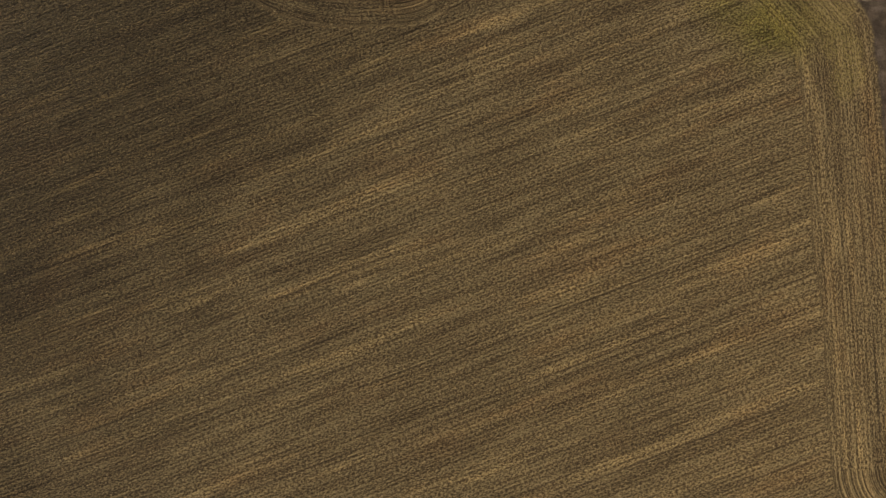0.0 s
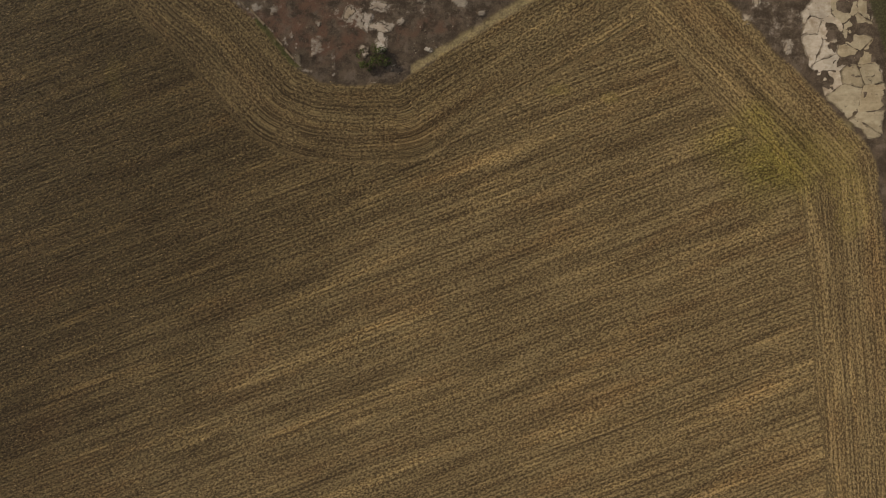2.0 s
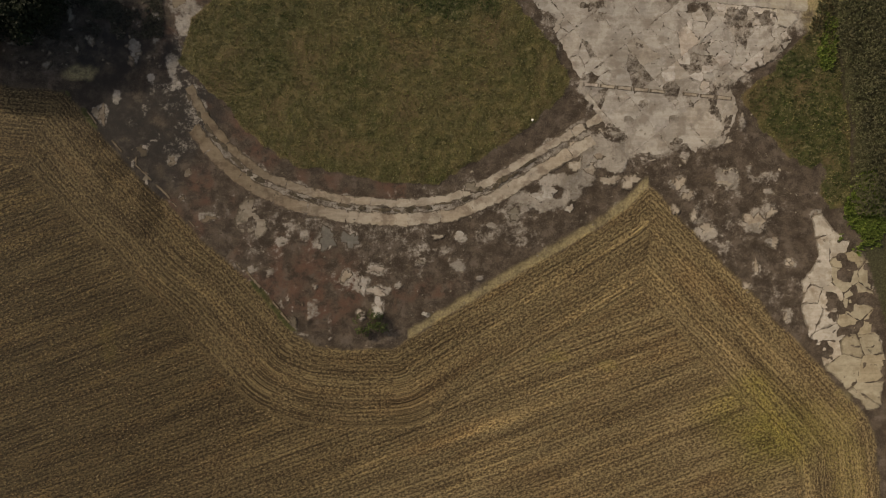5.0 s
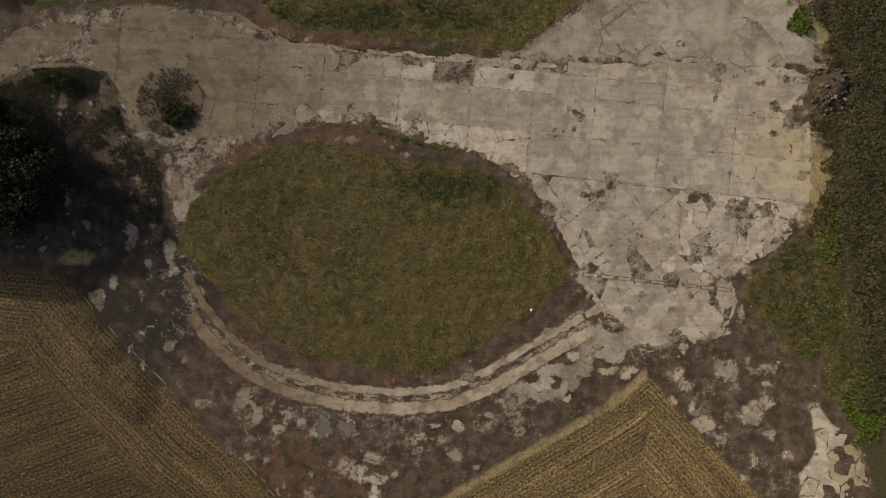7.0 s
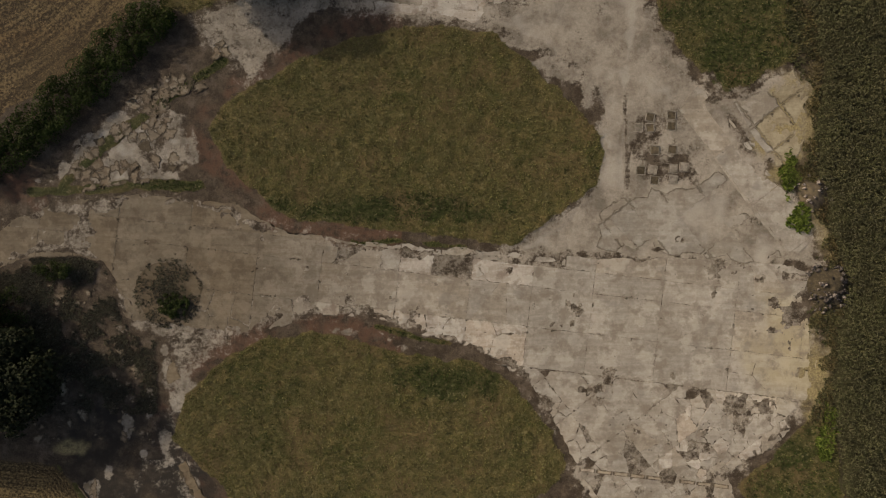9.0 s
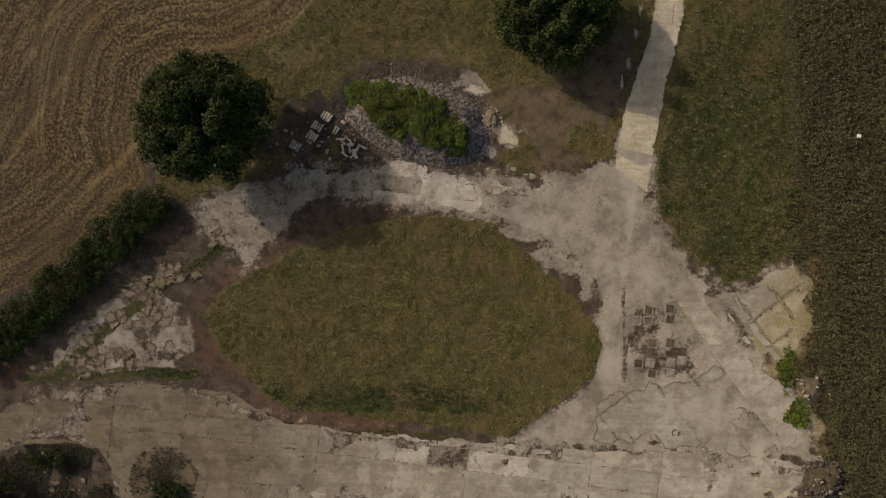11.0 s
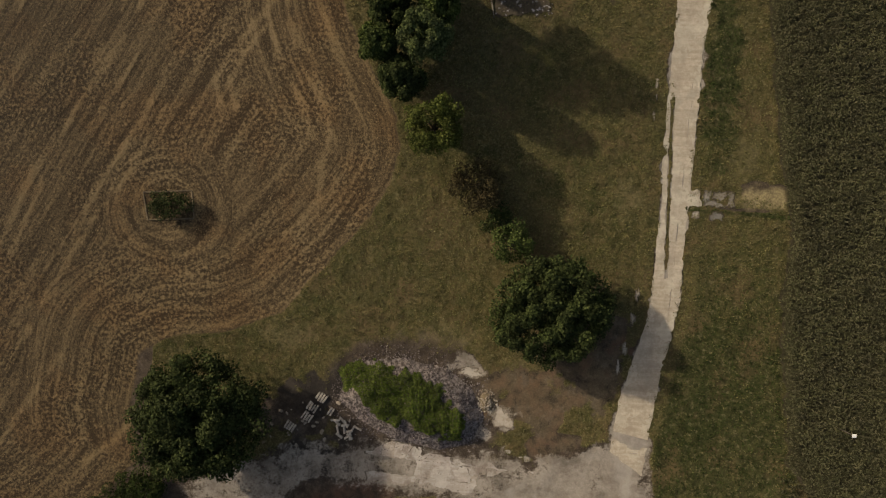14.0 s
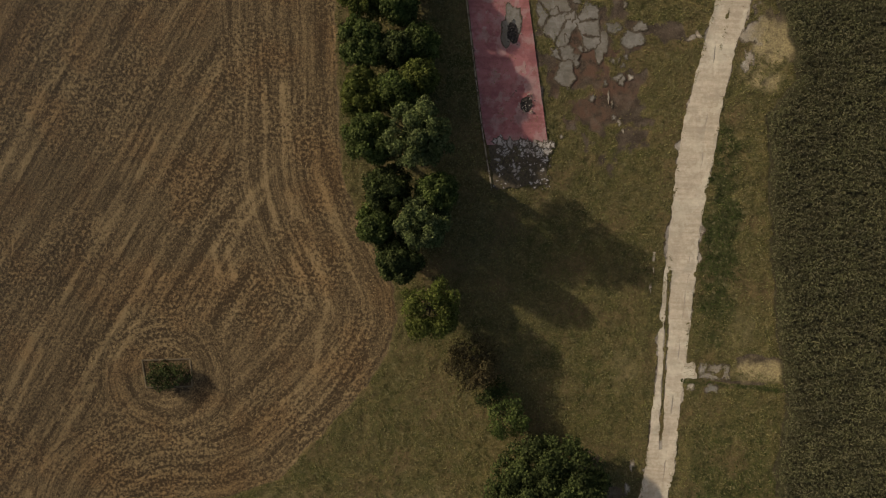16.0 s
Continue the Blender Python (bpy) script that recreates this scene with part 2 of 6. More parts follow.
def concrete_material(name, light, dark, stain, amount=0.5, weeds=0.66, vary=0.4, fade=0.0):
    m, tree, shader = material(name, 0.85)
    at = place(tree)
    each = tree.nodes.new("ShaderNodeObjectInfo").outputs["Random"]
    rim = attribute(tree, "rim").outputs["Fac"]
    fine, middle, broad = grain(tree, at, 9.0, 6.0, 0.7), grain(tree, at, 0.55, 8.0, 0.68), grain(tree, at, 0.13, 4.0)
    mottle, spot = grain(tree, at, 2.3, 7.0, 0.72), grain(tree, at, 1.15, 6.0, 0.66)
    colour = blend(tree, value(tree, "MULTIPLY", step(tree, broad, 0.38, 0.62), 0.6), light, dark)
    colour = blend(tree, value(tree, "MULTIPLY", each, vary), colour, dark)
    hue = step(tree, value(tree, "FRACT", value(tree, "MULTIPLY", each, 7.3)), 0.45, 0.95)
    colour = blend(tree, value(tree, "MULTIPLY", hue, vary), colour, blend(tree, 1.0, colour, (1.03, 0.94, 0.82), "MULTIPLY"))
    drawn = node(tree, "ShaderNodeMapping")
    drawn.inputs["Rotation"].default_value, drawn.inputs["Scale"].default_value = (0.0, 0.0, radians(6.2)), (0.14, 1.5, 1.0)
    tree.links.new(at, drawn.inputs["Vector"])
    scour = grain(tree, drawn.outputs[0], 1.0, 6.0, 0.7)
    colour = blend(tree, step(tree, scour, 0.38, 0.62), blend(tree, 1.0, colour, (0.82, 0.8, 0.77), "MULTIPLY"), colour)
    colour = blend(tree, step(tree, mottle, 0.3, 0.72), blend(tree, 1.0, colour, (0.74, 0.72, 0.69), "MULTIPLY"), colour)
    colour = blend(tree, value(tree, "MULTIPLY", step(tree, fine, 0.5, 0.8), 0.6), colour, tuple(0.6 * c for c in light))
    rim = value(tree, "MULTIPLY", rim, step(tree, grain(tree, at, 0.8, 3.0), 0.46, 0.6))
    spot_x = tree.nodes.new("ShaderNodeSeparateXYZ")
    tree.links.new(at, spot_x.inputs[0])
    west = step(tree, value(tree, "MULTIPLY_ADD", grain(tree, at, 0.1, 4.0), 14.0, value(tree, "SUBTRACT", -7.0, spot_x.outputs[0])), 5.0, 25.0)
    lichen = value(tree, "MULTIPLY", step(tree, value(tree, "MULTIPLY_ADD", step(tree, spot_x.outputs[0], 25.0, 34.0), 0.35, grain(tree, at, 0.09, 4.0, 0.6)), 0.66, 0.9), 0.5)
    lichen = value(tree, "MULTIPLY", lichen, value(tree, "MULTIPLY", step(tree, spot_x.outputs[1], 62.0, 66.0), step(tree, value(tree, "SUBTRACT", 77.0, spot_x.outputs[1]), 0.0, 3.0)))
    peel = step(tree, grain(tree, at, 0.4, 9.0, 0.62), 0.515, 0.545)
    colour = blend(tree, value(tree, "MULTIPLY", peel, 0.3), colour, tuple(min(0.72, 1.14 * c) for c in light))
    grime = step(tree, grain(tree, at, 0.27, 9.0, 0.66), 0.525, 0.575)
    colour = blend(tree, value(tree, "MULTIPLY", grime, 0.2), colour, tuple(0.6 * c for c in dark))
    colour = blend(tree, lichen, colour, tuple(c * k for c, k in zip(light, (0.92, 0.84, 0.56))))
    smudge = grain(tree, at, 0.42, 3.0, 0.5)
    colour = blend(tree, value(tree, "MULTIPLY", step(tree, smudge, 0.6, 0.7), 0.5), colour, tuple(0.6 * c for c in dark))
    dirt = value(tree, "MULTIPLY_ADD", rim, 0.1, middle)
    colour = blend(tree, value(tree, "MULTIPLY", step(tree, dirt, 0.49, 0.63), amount), colour, stain)
    growth = value(tree, "MULTIPLY_ADD", rim, 0.13, spot)
    colour = blend(tree, value(tree, "MULTIPLY", step(tree, growth, weeds + 0.02, weeds + 0.08), 0.85), colour, (0.06, 0.05, 0.034))
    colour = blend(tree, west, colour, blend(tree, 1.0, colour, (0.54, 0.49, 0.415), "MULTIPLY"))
    if fade:
        crumble = step(tree, value(tree, "MULTIPLY_ADD", value(tree, "SUBTRACT", mottle, 0.5), 2.4, attribute(tree, "rim").outputs["Fac"]), 0.45, 0.8)
        soil = blend(tree, step(tree, fine, 0.35, 0.65), (0.05, 0.038, 0.024), (0.115, 0.09, 0.06))
        colour = blend(tree, value(tree, "MULTIPLY", crumble, fade), colour, soil)
    tree.links.new(colour, shader.inputs["Base Color"])
    relief(tree, shader, value(tree, "ADD", fine, mottle), 0.45, 0.03)
    return m


def plant_material(name, colours, translucent=0.25):
    m, tree, shader = material(name, 0.75)
    shader.inputs["Specular IOR Level"].default_value = 0.08
    each = tree.nodes.new("ShaderNodeNewGeometry").outputs["Random Per Island"]
    ramp = tree.nodes.new("ShaderNodeValToRGB")
    while len(ramp.color_ramp.elements) < len(colours):
        ramp.color_ramp.elements.new(0.5)
    for i, c in enumerate(colours):
        ramp.color_ramp.elements[i].position = i / (len(colours) - 1)
        ramp.color_ramp.elements[i].color = (*c, 1.0)
    tree.links.new(each, ramp.inputs[0])
    colour = blend(tree, step(tree, grain(tree, place(tree), 0.5, 2.0), 0.3, 0.7), ramp.outputs[0], blend(tree, 1.0, ramp.outputs[0], (0.75, 0.72, 0.8), "MULTIPLY"))
    tree.links.new(colour, shader.inputs["Base Color"])
    see = node(tree, "ShaderNodeBsdfTranslucent")
    tree.links.new(colour, see.inputs["Color"])
    mixed = node(tree, "ShaderNodeMixShader", Fac=translucent)
    tree.links.new(shader.outputs[0], mixed.inputs[1])
    tree.links.new(see.outputs[0], mixed.inputs[2])
    tree.links.new(mixed.outputs[0], tree.nodes["Material Output"].inputs[0])
    return m


def plain_material(name, low, high, scale=3.0, roughness=0.9):
    m, tree, shader = material(name, roughness)
    g = grain(tree, place(tree), scale, 4.0, 0.6)
    each = tree.nodes.new("ShaderNodeObjectInfo").outputs["Random"]
    mixed = value(tree, "ADD", step(tree, g, 0.35, 0.65), value(tree, "MULTIPLY", value(tree, "SUBTRACT", each, 0.5), 0.8), clamp=True)
    tree.links.new(blend(tree, mixed, low, high), shader.inputs["Base Color"])
    relief(tree, shader, g, 0.4, 0.05)
    return m


GROUND = ground_material()
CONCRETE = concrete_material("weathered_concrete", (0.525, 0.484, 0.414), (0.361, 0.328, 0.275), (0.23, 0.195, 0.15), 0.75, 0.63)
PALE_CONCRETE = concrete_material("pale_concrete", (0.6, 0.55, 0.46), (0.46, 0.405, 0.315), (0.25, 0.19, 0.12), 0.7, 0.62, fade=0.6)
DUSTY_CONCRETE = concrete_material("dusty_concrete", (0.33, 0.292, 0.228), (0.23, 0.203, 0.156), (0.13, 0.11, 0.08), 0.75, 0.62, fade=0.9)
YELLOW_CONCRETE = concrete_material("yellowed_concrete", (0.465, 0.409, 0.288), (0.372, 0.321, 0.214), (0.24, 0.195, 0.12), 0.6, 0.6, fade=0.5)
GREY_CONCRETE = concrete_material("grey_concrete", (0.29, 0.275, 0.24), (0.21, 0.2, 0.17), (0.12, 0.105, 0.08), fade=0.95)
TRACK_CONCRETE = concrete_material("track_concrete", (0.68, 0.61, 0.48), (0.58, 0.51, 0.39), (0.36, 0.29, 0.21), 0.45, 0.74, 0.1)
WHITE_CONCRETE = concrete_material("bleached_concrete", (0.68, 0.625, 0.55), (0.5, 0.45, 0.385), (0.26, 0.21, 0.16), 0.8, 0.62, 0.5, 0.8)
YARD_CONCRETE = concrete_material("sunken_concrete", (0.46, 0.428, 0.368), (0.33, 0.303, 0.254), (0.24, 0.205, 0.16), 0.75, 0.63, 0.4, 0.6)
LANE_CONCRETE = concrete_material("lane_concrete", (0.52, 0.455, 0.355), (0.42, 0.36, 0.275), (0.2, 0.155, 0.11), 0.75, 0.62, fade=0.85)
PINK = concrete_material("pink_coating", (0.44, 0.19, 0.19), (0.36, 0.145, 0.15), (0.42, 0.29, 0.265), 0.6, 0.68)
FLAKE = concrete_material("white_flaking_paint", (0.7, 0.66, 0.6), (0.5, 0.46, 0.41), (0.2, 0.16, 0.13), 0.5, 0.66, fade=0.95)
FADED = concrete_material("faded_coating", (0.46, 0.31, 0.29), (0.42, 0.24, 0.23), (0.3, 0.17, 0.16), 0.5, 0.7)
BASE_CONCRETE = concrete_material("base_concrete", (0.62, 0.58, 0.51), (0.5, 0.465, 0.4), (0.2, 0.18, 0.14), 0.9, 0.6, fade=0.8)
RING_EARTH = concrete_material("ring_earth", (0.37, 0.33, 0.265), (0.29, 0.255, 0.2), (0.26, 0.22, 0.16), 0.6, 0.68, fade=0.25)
TWIG = plant_material("dead_brambles", [(0.045, 0.042, 0.025), (0.085, 0.078, 0.048), (0.15, 0.14, 0.095)], 0.1)
STRAW = plant_material("straw", [(0.13, 0.09, 0.04), (0.28, 0.2, 0.09), (0.46, 0.35, 0.18)], 0.1)
GRASS = plant_material("grass_blades", [(0.114, 0.117, 0.036), (0.178, 0.165, 0.06), (0.29, 0.258, 0.117)])
WEED = plant_material("green_weeds", [(0.028, 0.045, 0.011), (0.052, 0.076, 0.019), (0.088, 0.112, 0.033)])
LEAF_DARK = plant_material("dark_leaves", [(0.026, 0.037, 0.011), (0.054, 0.073, 0.021), (0.105, 0.13, 0.04)])
LEAF_MID = plant_material("green_leaves", [(0.04, 0.06, 0.014), (0.08, 0.113, 0.026), (0.155, 0.195, 0.056)])
LEAF_PALE = plant_material("grey_green_leaves", [(0.05, 0.07, 0.022), (0.1, 0.13, 0.042), (0.19, 0.225, 0.085)])
LEAF_YELLOW = plant_material("yellow_green_leaves", [(0.05, 0.066, 0.013), (0.098, 0.12, 0.023), (0.17, 0.195, 0.048)])
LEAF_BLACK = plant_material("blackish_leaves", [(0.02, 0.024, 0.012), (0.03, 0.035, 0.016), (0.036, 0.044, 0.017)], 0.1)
HEDGE_LEAF = plant_material("hedge_leaves", [(0.021, 0.033, 0.008), (0.041, 0.06, 0.013), (0.076, 0.1, 0.025)])
LEAF_BROWN = plant_material("brown_leaves", [(0.05, 0.043, 0.019), (0.09, 0.073, 0.03), (0.135, 0.115, 0.05)])
BRAMBLE = plant_material("bramble_leaves", [(0.055, 0.085, 0.014), (0.125, 0.17, 0.03), (0.24, 0.29, 0.065)])
MAIZE = plant_material("maize_leaves", [(0.066, 0.068, 0.028), (0.11, 0.109, 0.05), (0.19, 0.18, 0.092)])
DRY_WEED = plant_material("dry_weed", [(0.08, 0.068, 0.03), (0.13, 0.108, 0.048), (0.21, 0.17, 0.08)])
BARK = plain_material("bark", (0.05, 0.04, 0.03), (0.1, 0.085, 0.065), 6.0)
STONE = plain_material("rubble_stone", (0.09, 0.073, 0.061), (0.34, 0.29, 0.25), 3.0)
HEAP_STONE = plant_material("mixed_stones", [(0.045, 0.037, 0.031), (0.13, 0.107, 0.092), (0.42, 0.37, 0.325)], 0.0)
CHAR = plain_material("charred_debris", (0.03, 0.025, 0.022), (0.1, 0.085, 0.075), 5.0)
WHITE = plain_material("white_paint", (0.68, 0.67, 0.62), (0.8, 0.79, 0.75), 4.0, 0.6)
WEEDY = plain_material("weedy_dirt", (0.06, 0.048, 0.03), (0.12, 0.095, 0.06), 3.0)
EARTH = plain_material("bare_earth", (0.1, 0.08, 0.055), (0.2, 0.155, 0.09), 1.5)
FOOTING = plain_material("footing_concrete", (0.17, 0.15, 0.115), (0.33, 0.29, 0.235), 2.0)
BLOCK = plain_material("cut_block", (0.36, 0.32, 0.255), (0.58, 0.52, 0.42), 4.0)


# ---- outlines of the plan, metres ----
SOUTH_EDGE = [(-47.7, 58.3), (-44.2, 58.0), (-41.3, 57.7), (-38.4, 53.9), (-34.4, 49.5), (-30.9, 46.0), (-27.4, 42.2), (-23.9, 39.3), (-19.3, 33.9),
(-17.6, 32.0), (-15.3, 31.0), (-11.8, 30.6), (-7.7, 30.6), (-3.6, 33.1), (4.5, 37.7), (10.4, 40.9), (16.2, 44.4), (19.1, 47.1), (21.9, 44.0), (27.6,
37.8), (33.2, 31.6), (36.0, 28.7), (38.8, 25.5), (41.1, 22.8), (41.7, 21.6), (42.2, 16.3), (42.5, 9.2), (43.1, -2.5), (43.7, -24.6)]
NORTH_EDGE = [(-46.7, 94.1), (-43.2, 95.6), (-39.2, 98.5), (-35.2, 102.7), (-32.1, 106.2), (-33.2, 111.2), (-32.3, 116.7), (-29.5, 118.5), (-23.7,
119.0), (-18.1, 121.4), (-14.7, 125.2), (-11.4, 128.7), (-9.2, 131.9), (-7.3, 135.1), (-6.5, 138.0), (-6.9, 141.4), (-8.7, 144.8), (-10.5, 147.6),
(-11.7, 150.4), (-12.7, 153.1), (-13.1, 158.8), (-13.8, 169.9), (-14.1, 175.4)]
ISLAND_SOUTH = [(-29.5, 60.6), (-28.3, 65.2), (-24.2, 69.0), (-19.6, 71.0), (-14.9, 71.6), (-11.5, 70.8), (-5.7, 69.3), (1.9, 68.7), (4.8, 67.0),
(7.7, 63.5), (10.0, 60.6), (10.9, 58.3), (10.0, 56.0), (7.1, 53.6), (1.9, 50.2), (-2.8, 47.4), (-7.4, 47.7), (-12.6, 48.5), (-17.9, 49.6), (-22.5,
53.1), (-26.0, 57.1)]
ISLAND_NORTH = [(-26.2, 92.1), (-24.8, 94.5), (-21.3, 96.8), (-17.3, 99.2), (-12.7, 101.5), (-6.9, 102.7), (-2.2, 103.1), (3.6, 102.2), (7.1, 99.4),
(10.6, 95.9), (13.5, 93.0), (14.8, 90.1), (14.1, 86.7), (10.6, 84.3), (7.8, 82.3), (5.2, 80.4), (-0.9, 81.3), (-7.3, 81.9), (-12.5, 82.4), (-17.7,
82.9), (-21.2, 85.8), (-24.2, 88.7)]
APRON_WEST = [(-49.7, 79.2), (-47.4, 81.5), (-45.7, 83.2), (-42.2, 84.3), (-37.0, 85.0), (-30.0, 85.2), (-23.6, 84.4), (-19.6, 82.3), (-13.8, 81.2),
(-6.8, 80.3), (5.1, 79.7), (10.6, 79.7), (10.6, 67.6), (6.5, 67.0), (3.6, 68.6), (0.7, 70.1), (-4.5, 71.3), (-8.6, 73.2), (-14.9, 73.2), (-19.6,
72.1), (-23.1, 70.8), (-26.0, 68.4), (-28.0, 66.7), (-30.0, 65.2), (-30.9, 66.4), (-29.4, 68.7), (-30.3, 70.5), (-33.5, 71.3), (-34.7, 73.4), (-35.5,
76.3), (-36.4, 78.5), (-39.3, 79.3), (-43.9, 79.2), (-47.4, 77.5)]
APRON_EAST = [(10.6, 79.7), (16.4, 79.3), (22.2, 79.1), (33.7, 78.6), (36.1, 77.4), (34.6, 74.8), (35.5, 72.8), (36.7, 70.5), (36.1, 65.8), (35.2,
63.8), (33.2, 61.5), (29.7, 58.6), (27.7, 57.2), (28.0, 54.8), (26.8, 51.9), (23.3, 50.4), (19.3, 49.9), (16.4, 50.4), (14.0, 53.6), (12.9, 56.0),
(12.3, 58.3), (10.6, 61.2), (8.8, 64.7), (6.8, 66.9), (10.6, 67.6)]
APRON_NORTH = [(5.2, 80.2), (6.9, 80.8), (10.6, 83.2), (12.9, 85.8), (14.4, 89.6), (14.5, 94.2), (13.5, 96.5), (11.1, 99.4), (8.5, 100.7), (5.0,
102.4), (3.2, 103.3), (8.3, 105.9), (11.2, 107.4), (15.4, 108.9), (18.9, 108.1), (19.0, 104.4), (21.1, 101.0), (24.4, 97.6), (26.5, 94.7), (28.9,
90.7), (31.3, 87.9), (34.2, 85.1), (36.6, 81.6), (36.1, 81.0), (37.0, 78.7), (33.8, 78.6), (22.3, 79.1), (10.7, 79.7)]
ARM_NORTHWEST = [(3.3, 102.4), (-1.4, 103.4), (-6.5, 103.7), (-9.4, 104.3), (-12.3, 104.7), (-14.6, 104.2), (-16.9, 102.8), (-19.7, 99.5), (-21.9,
97.2), (-23.7, 99.4), (-26.5, 100.8), (-26.9, 103.7), (-24.9, 104.9), (-20.9, 106.4), (-16.4, 107.6), (-12.3, 107.4), (-9.5, 108.4), (-5.5, 109.1),
(-3.2, 107.9), (-0.3, 107.1), (3.1, 107.5), (6.0, 107.0), (8.3, 105.9)]
TRACK = [(15.6, 108.3), (16.3, 113.5), (17.4, 116.9), (18.8, 121.5), (19.2, 124.4), (19.9, 133.8), (19.8, 137.3), (20.3, 145.9), (20.9, 155.5), (21.5,
160.0), (22.7, 165.6), (23.9, 171.2), (25.0, 175.7), (28.4, 175.8), (27.4, 171.4), (26.0, 166.3), (25.1, 161.3), (24.4, 155.1), (23.5, 148.8), (23.2,
142.0), (22.8, 136.2), (22.4, 130.6), (22.1, 123.7), (21.4, 120.3), (20.4, 116.2), (19.5, 110.5), (18.9, 105.8)]
SPUR_EAST = [(26.5, 95.4), (29.7, 96.3), (33.7, 98.7), (35.5, 97.2), (35.2, 93.8), (34.9, 90.3), (32.6, 88.5), (30.3, 90.3), (28.0, 93.4)]
ARC_ROAD = [(-30.0, 59.4), (-27.7, 54.8), (-24.8, 51.0), (-21.3, 48.1), (-17.3, 46.4), (-12.6, 45.3), (-6.8, 44.8), (-1.6, 45.2), (3.0, 47.1), (7.7,
49.9), (13.5, 53.1)]
CLUSTER_EAST = [(35.7, 43.8), (36.7, 44.0), (38.1, 42.3), (40.4, 40.5), (41.5, 38.7), (41.7, 35.2), (42.5, 31.7), (42.8, 28.8), (42.5, 24.2), (40.8,
23.8), (38.8, 26.0), (36.9, 27.8), (35.5, 30.7), (34.5, 33.0), (34.4, 37.1), (36.3, 39.4)]
CROP_EDGE = [(39.4, 45.8), (39.9, 52.8), (38.7, 58.3), (38.1, 65.2), (38.4, 72.2), (39.5, 76.8), (37.8, 82.0), (36.6, 87.3), (36.1, 91.5), (36.6,
100.2), (35.9, 104.2), (33.5, 107.5), (32.7, 116.1), (32.2, 124.6), (33.0, 130.9), (31.6, 138.2), (30.9, 143.4), (30.2, 151.9), (29.2, 160.3), (31.2, 162.2),
(32.2, 164.5), (31.4, 168.0), (29.8, 171.0), (28.9, 175.8)]
RUBBLE_NORTHWEST = [(-43.8, 86.8), (-42.1, 88.8), (-38.7, 91.5), (-34.1, 95.0), (-30.0, 97.9), (-28.3, 96.8), (-30.0, 94.7), (-27.4, 93.0), (-27.0,
88.7), (-28.8, 86.9), (-35.7, 86.3), (-41.5, 85.1)]
HEDGE = [(-49.5, 87.6), (-45.0, 91.3), (-40.6, 95.0), (-36.4, 99.2), (-32.9, 102.7), (-30.1, 104.5)]
PINK_PAD = [(-1.5, 175.0), (4.5, 175.0), (5.3, 170.8), (7.9, 156.2), (8.4, 152.3), (2.6, 151.5), (1.3, 158.0), (-0.7, 170.4)]
HEAP = [(-11.7, 115.0), (-9.5, 117.0), (-5.5, 117.4), (-0.9, 116.4), (1.7, 114.2), (3.0, 111.3), (1.6, 108.4), (-1.8, 107.5), (-6.4, 108.5), (-9.9,
110.4), (-12.3, 112.7)]
HEAP_GREEN = [(-11.5, 115.5), (-8.9, 116.5), (-5.5, 116.0), (-2.6, 114.0), (-0.2, 112.1), (0.1, 110.1), (-1.3, 109.5), (-4.2, 110.6), (-7.1, 111.9),
(-10.0, 113.0)]
SHADE_PIT = [(-32.4, 133.1), (-27.5, 133.4), (-27.2, 130.6), (-31.9, 130.3)]
SIDE_PATH = [(22.9, 135.0), (32.5, 134.9), (32.8, 133.2), (23.2, 133.4)]
SIDE_PATH2 = [(23.0, 132.9), (32.1, 132.7), (32.1, 131.9), (23.0, 132.0)]
KERB = [(-1.6, 175.0), (-0.8, 170.4), (1.2, 158.0), (2.5, 151.5)]
GREY_PADS = [(8.3, 168.7, 1.9, 2.5), (11.5, 168.3, 1.3, 2.3), (12.7, 166.4, 0.8, 1.6), (15.8, 167.0, 1.2, 1.0), (13.9, 168.1, 0.8, 0.7), (9.3, 163.5, 1.1, 1.3), (9.1, 165.4, 1.5, 0.8), (16.5, 168.3, 0.9, 0.5)]
BLOCK_STACKS = [(-13.7, 112.8, 4), (-14.6, 111.8, 4), (-15.1, 110.8, 4), (-16.8, 109.8, 4), (-12.7, 111.4, 2)]
BLOCK_PILE = (-11.3, 109.9)
CRATES = [(21.5, 94.0), (21.5, 92.9), (19.3, 93.8), (19.3, 92.7), (18.1, 92.7), (21.6, 90.5), (18.4, 88.3), (19.6, 88.4), (19.8, 87.3), (21.7, 88.5),
(21.7, 87.4), (22.8, 88.7), (19.8, 90.4)]
RINGS = [(-29.8, 131.6)]
BUSHES = [(-30.0, 75.4), (-41.6, 77.7), (-45.1, 73.4), (-9.5, 33.2)]
BRIGHT_SLABS = [(4.6, 111.2, 1.1, 1.5), (5.6, 107.6, 1.8, 1.0), (1.2, 115.9, 1.6, 0.6), (-29.5, 67.2, 1.05, 1.6), (-30.3, 69.8, 0.45, 0.75), (-37.4, 55.2, 0.6, 1.1), (-10.6, 37.3, 0.75, 1.1), (-9.4, 38.9, 0.95, 0.75), (-9.4, 36.6, 1.35, 0.6), (-9.2, 34.9, 0.85, 1.25), (-10.9, 34.1, 0.7, 0.7), (13.3, 51.0, 2.2, 1.3), (12.1, 49.2, 1.5, 1.1), (15.0, 47.7, 1.3, 0.7), (22.6, 50.2, 1.0, 0.8), (21.7, 47.3, 0.8, 0.6), (21.6, 44.6, 0.7, 0.6), (27.1, 55.4, 0.7, 0.6), (36.1, 43.8, 0.6, 0.6), (33.3, 39.1, 0.7, 0.7)]
WHITES = [(7.0, 54.0), (39.6, 111.1)]
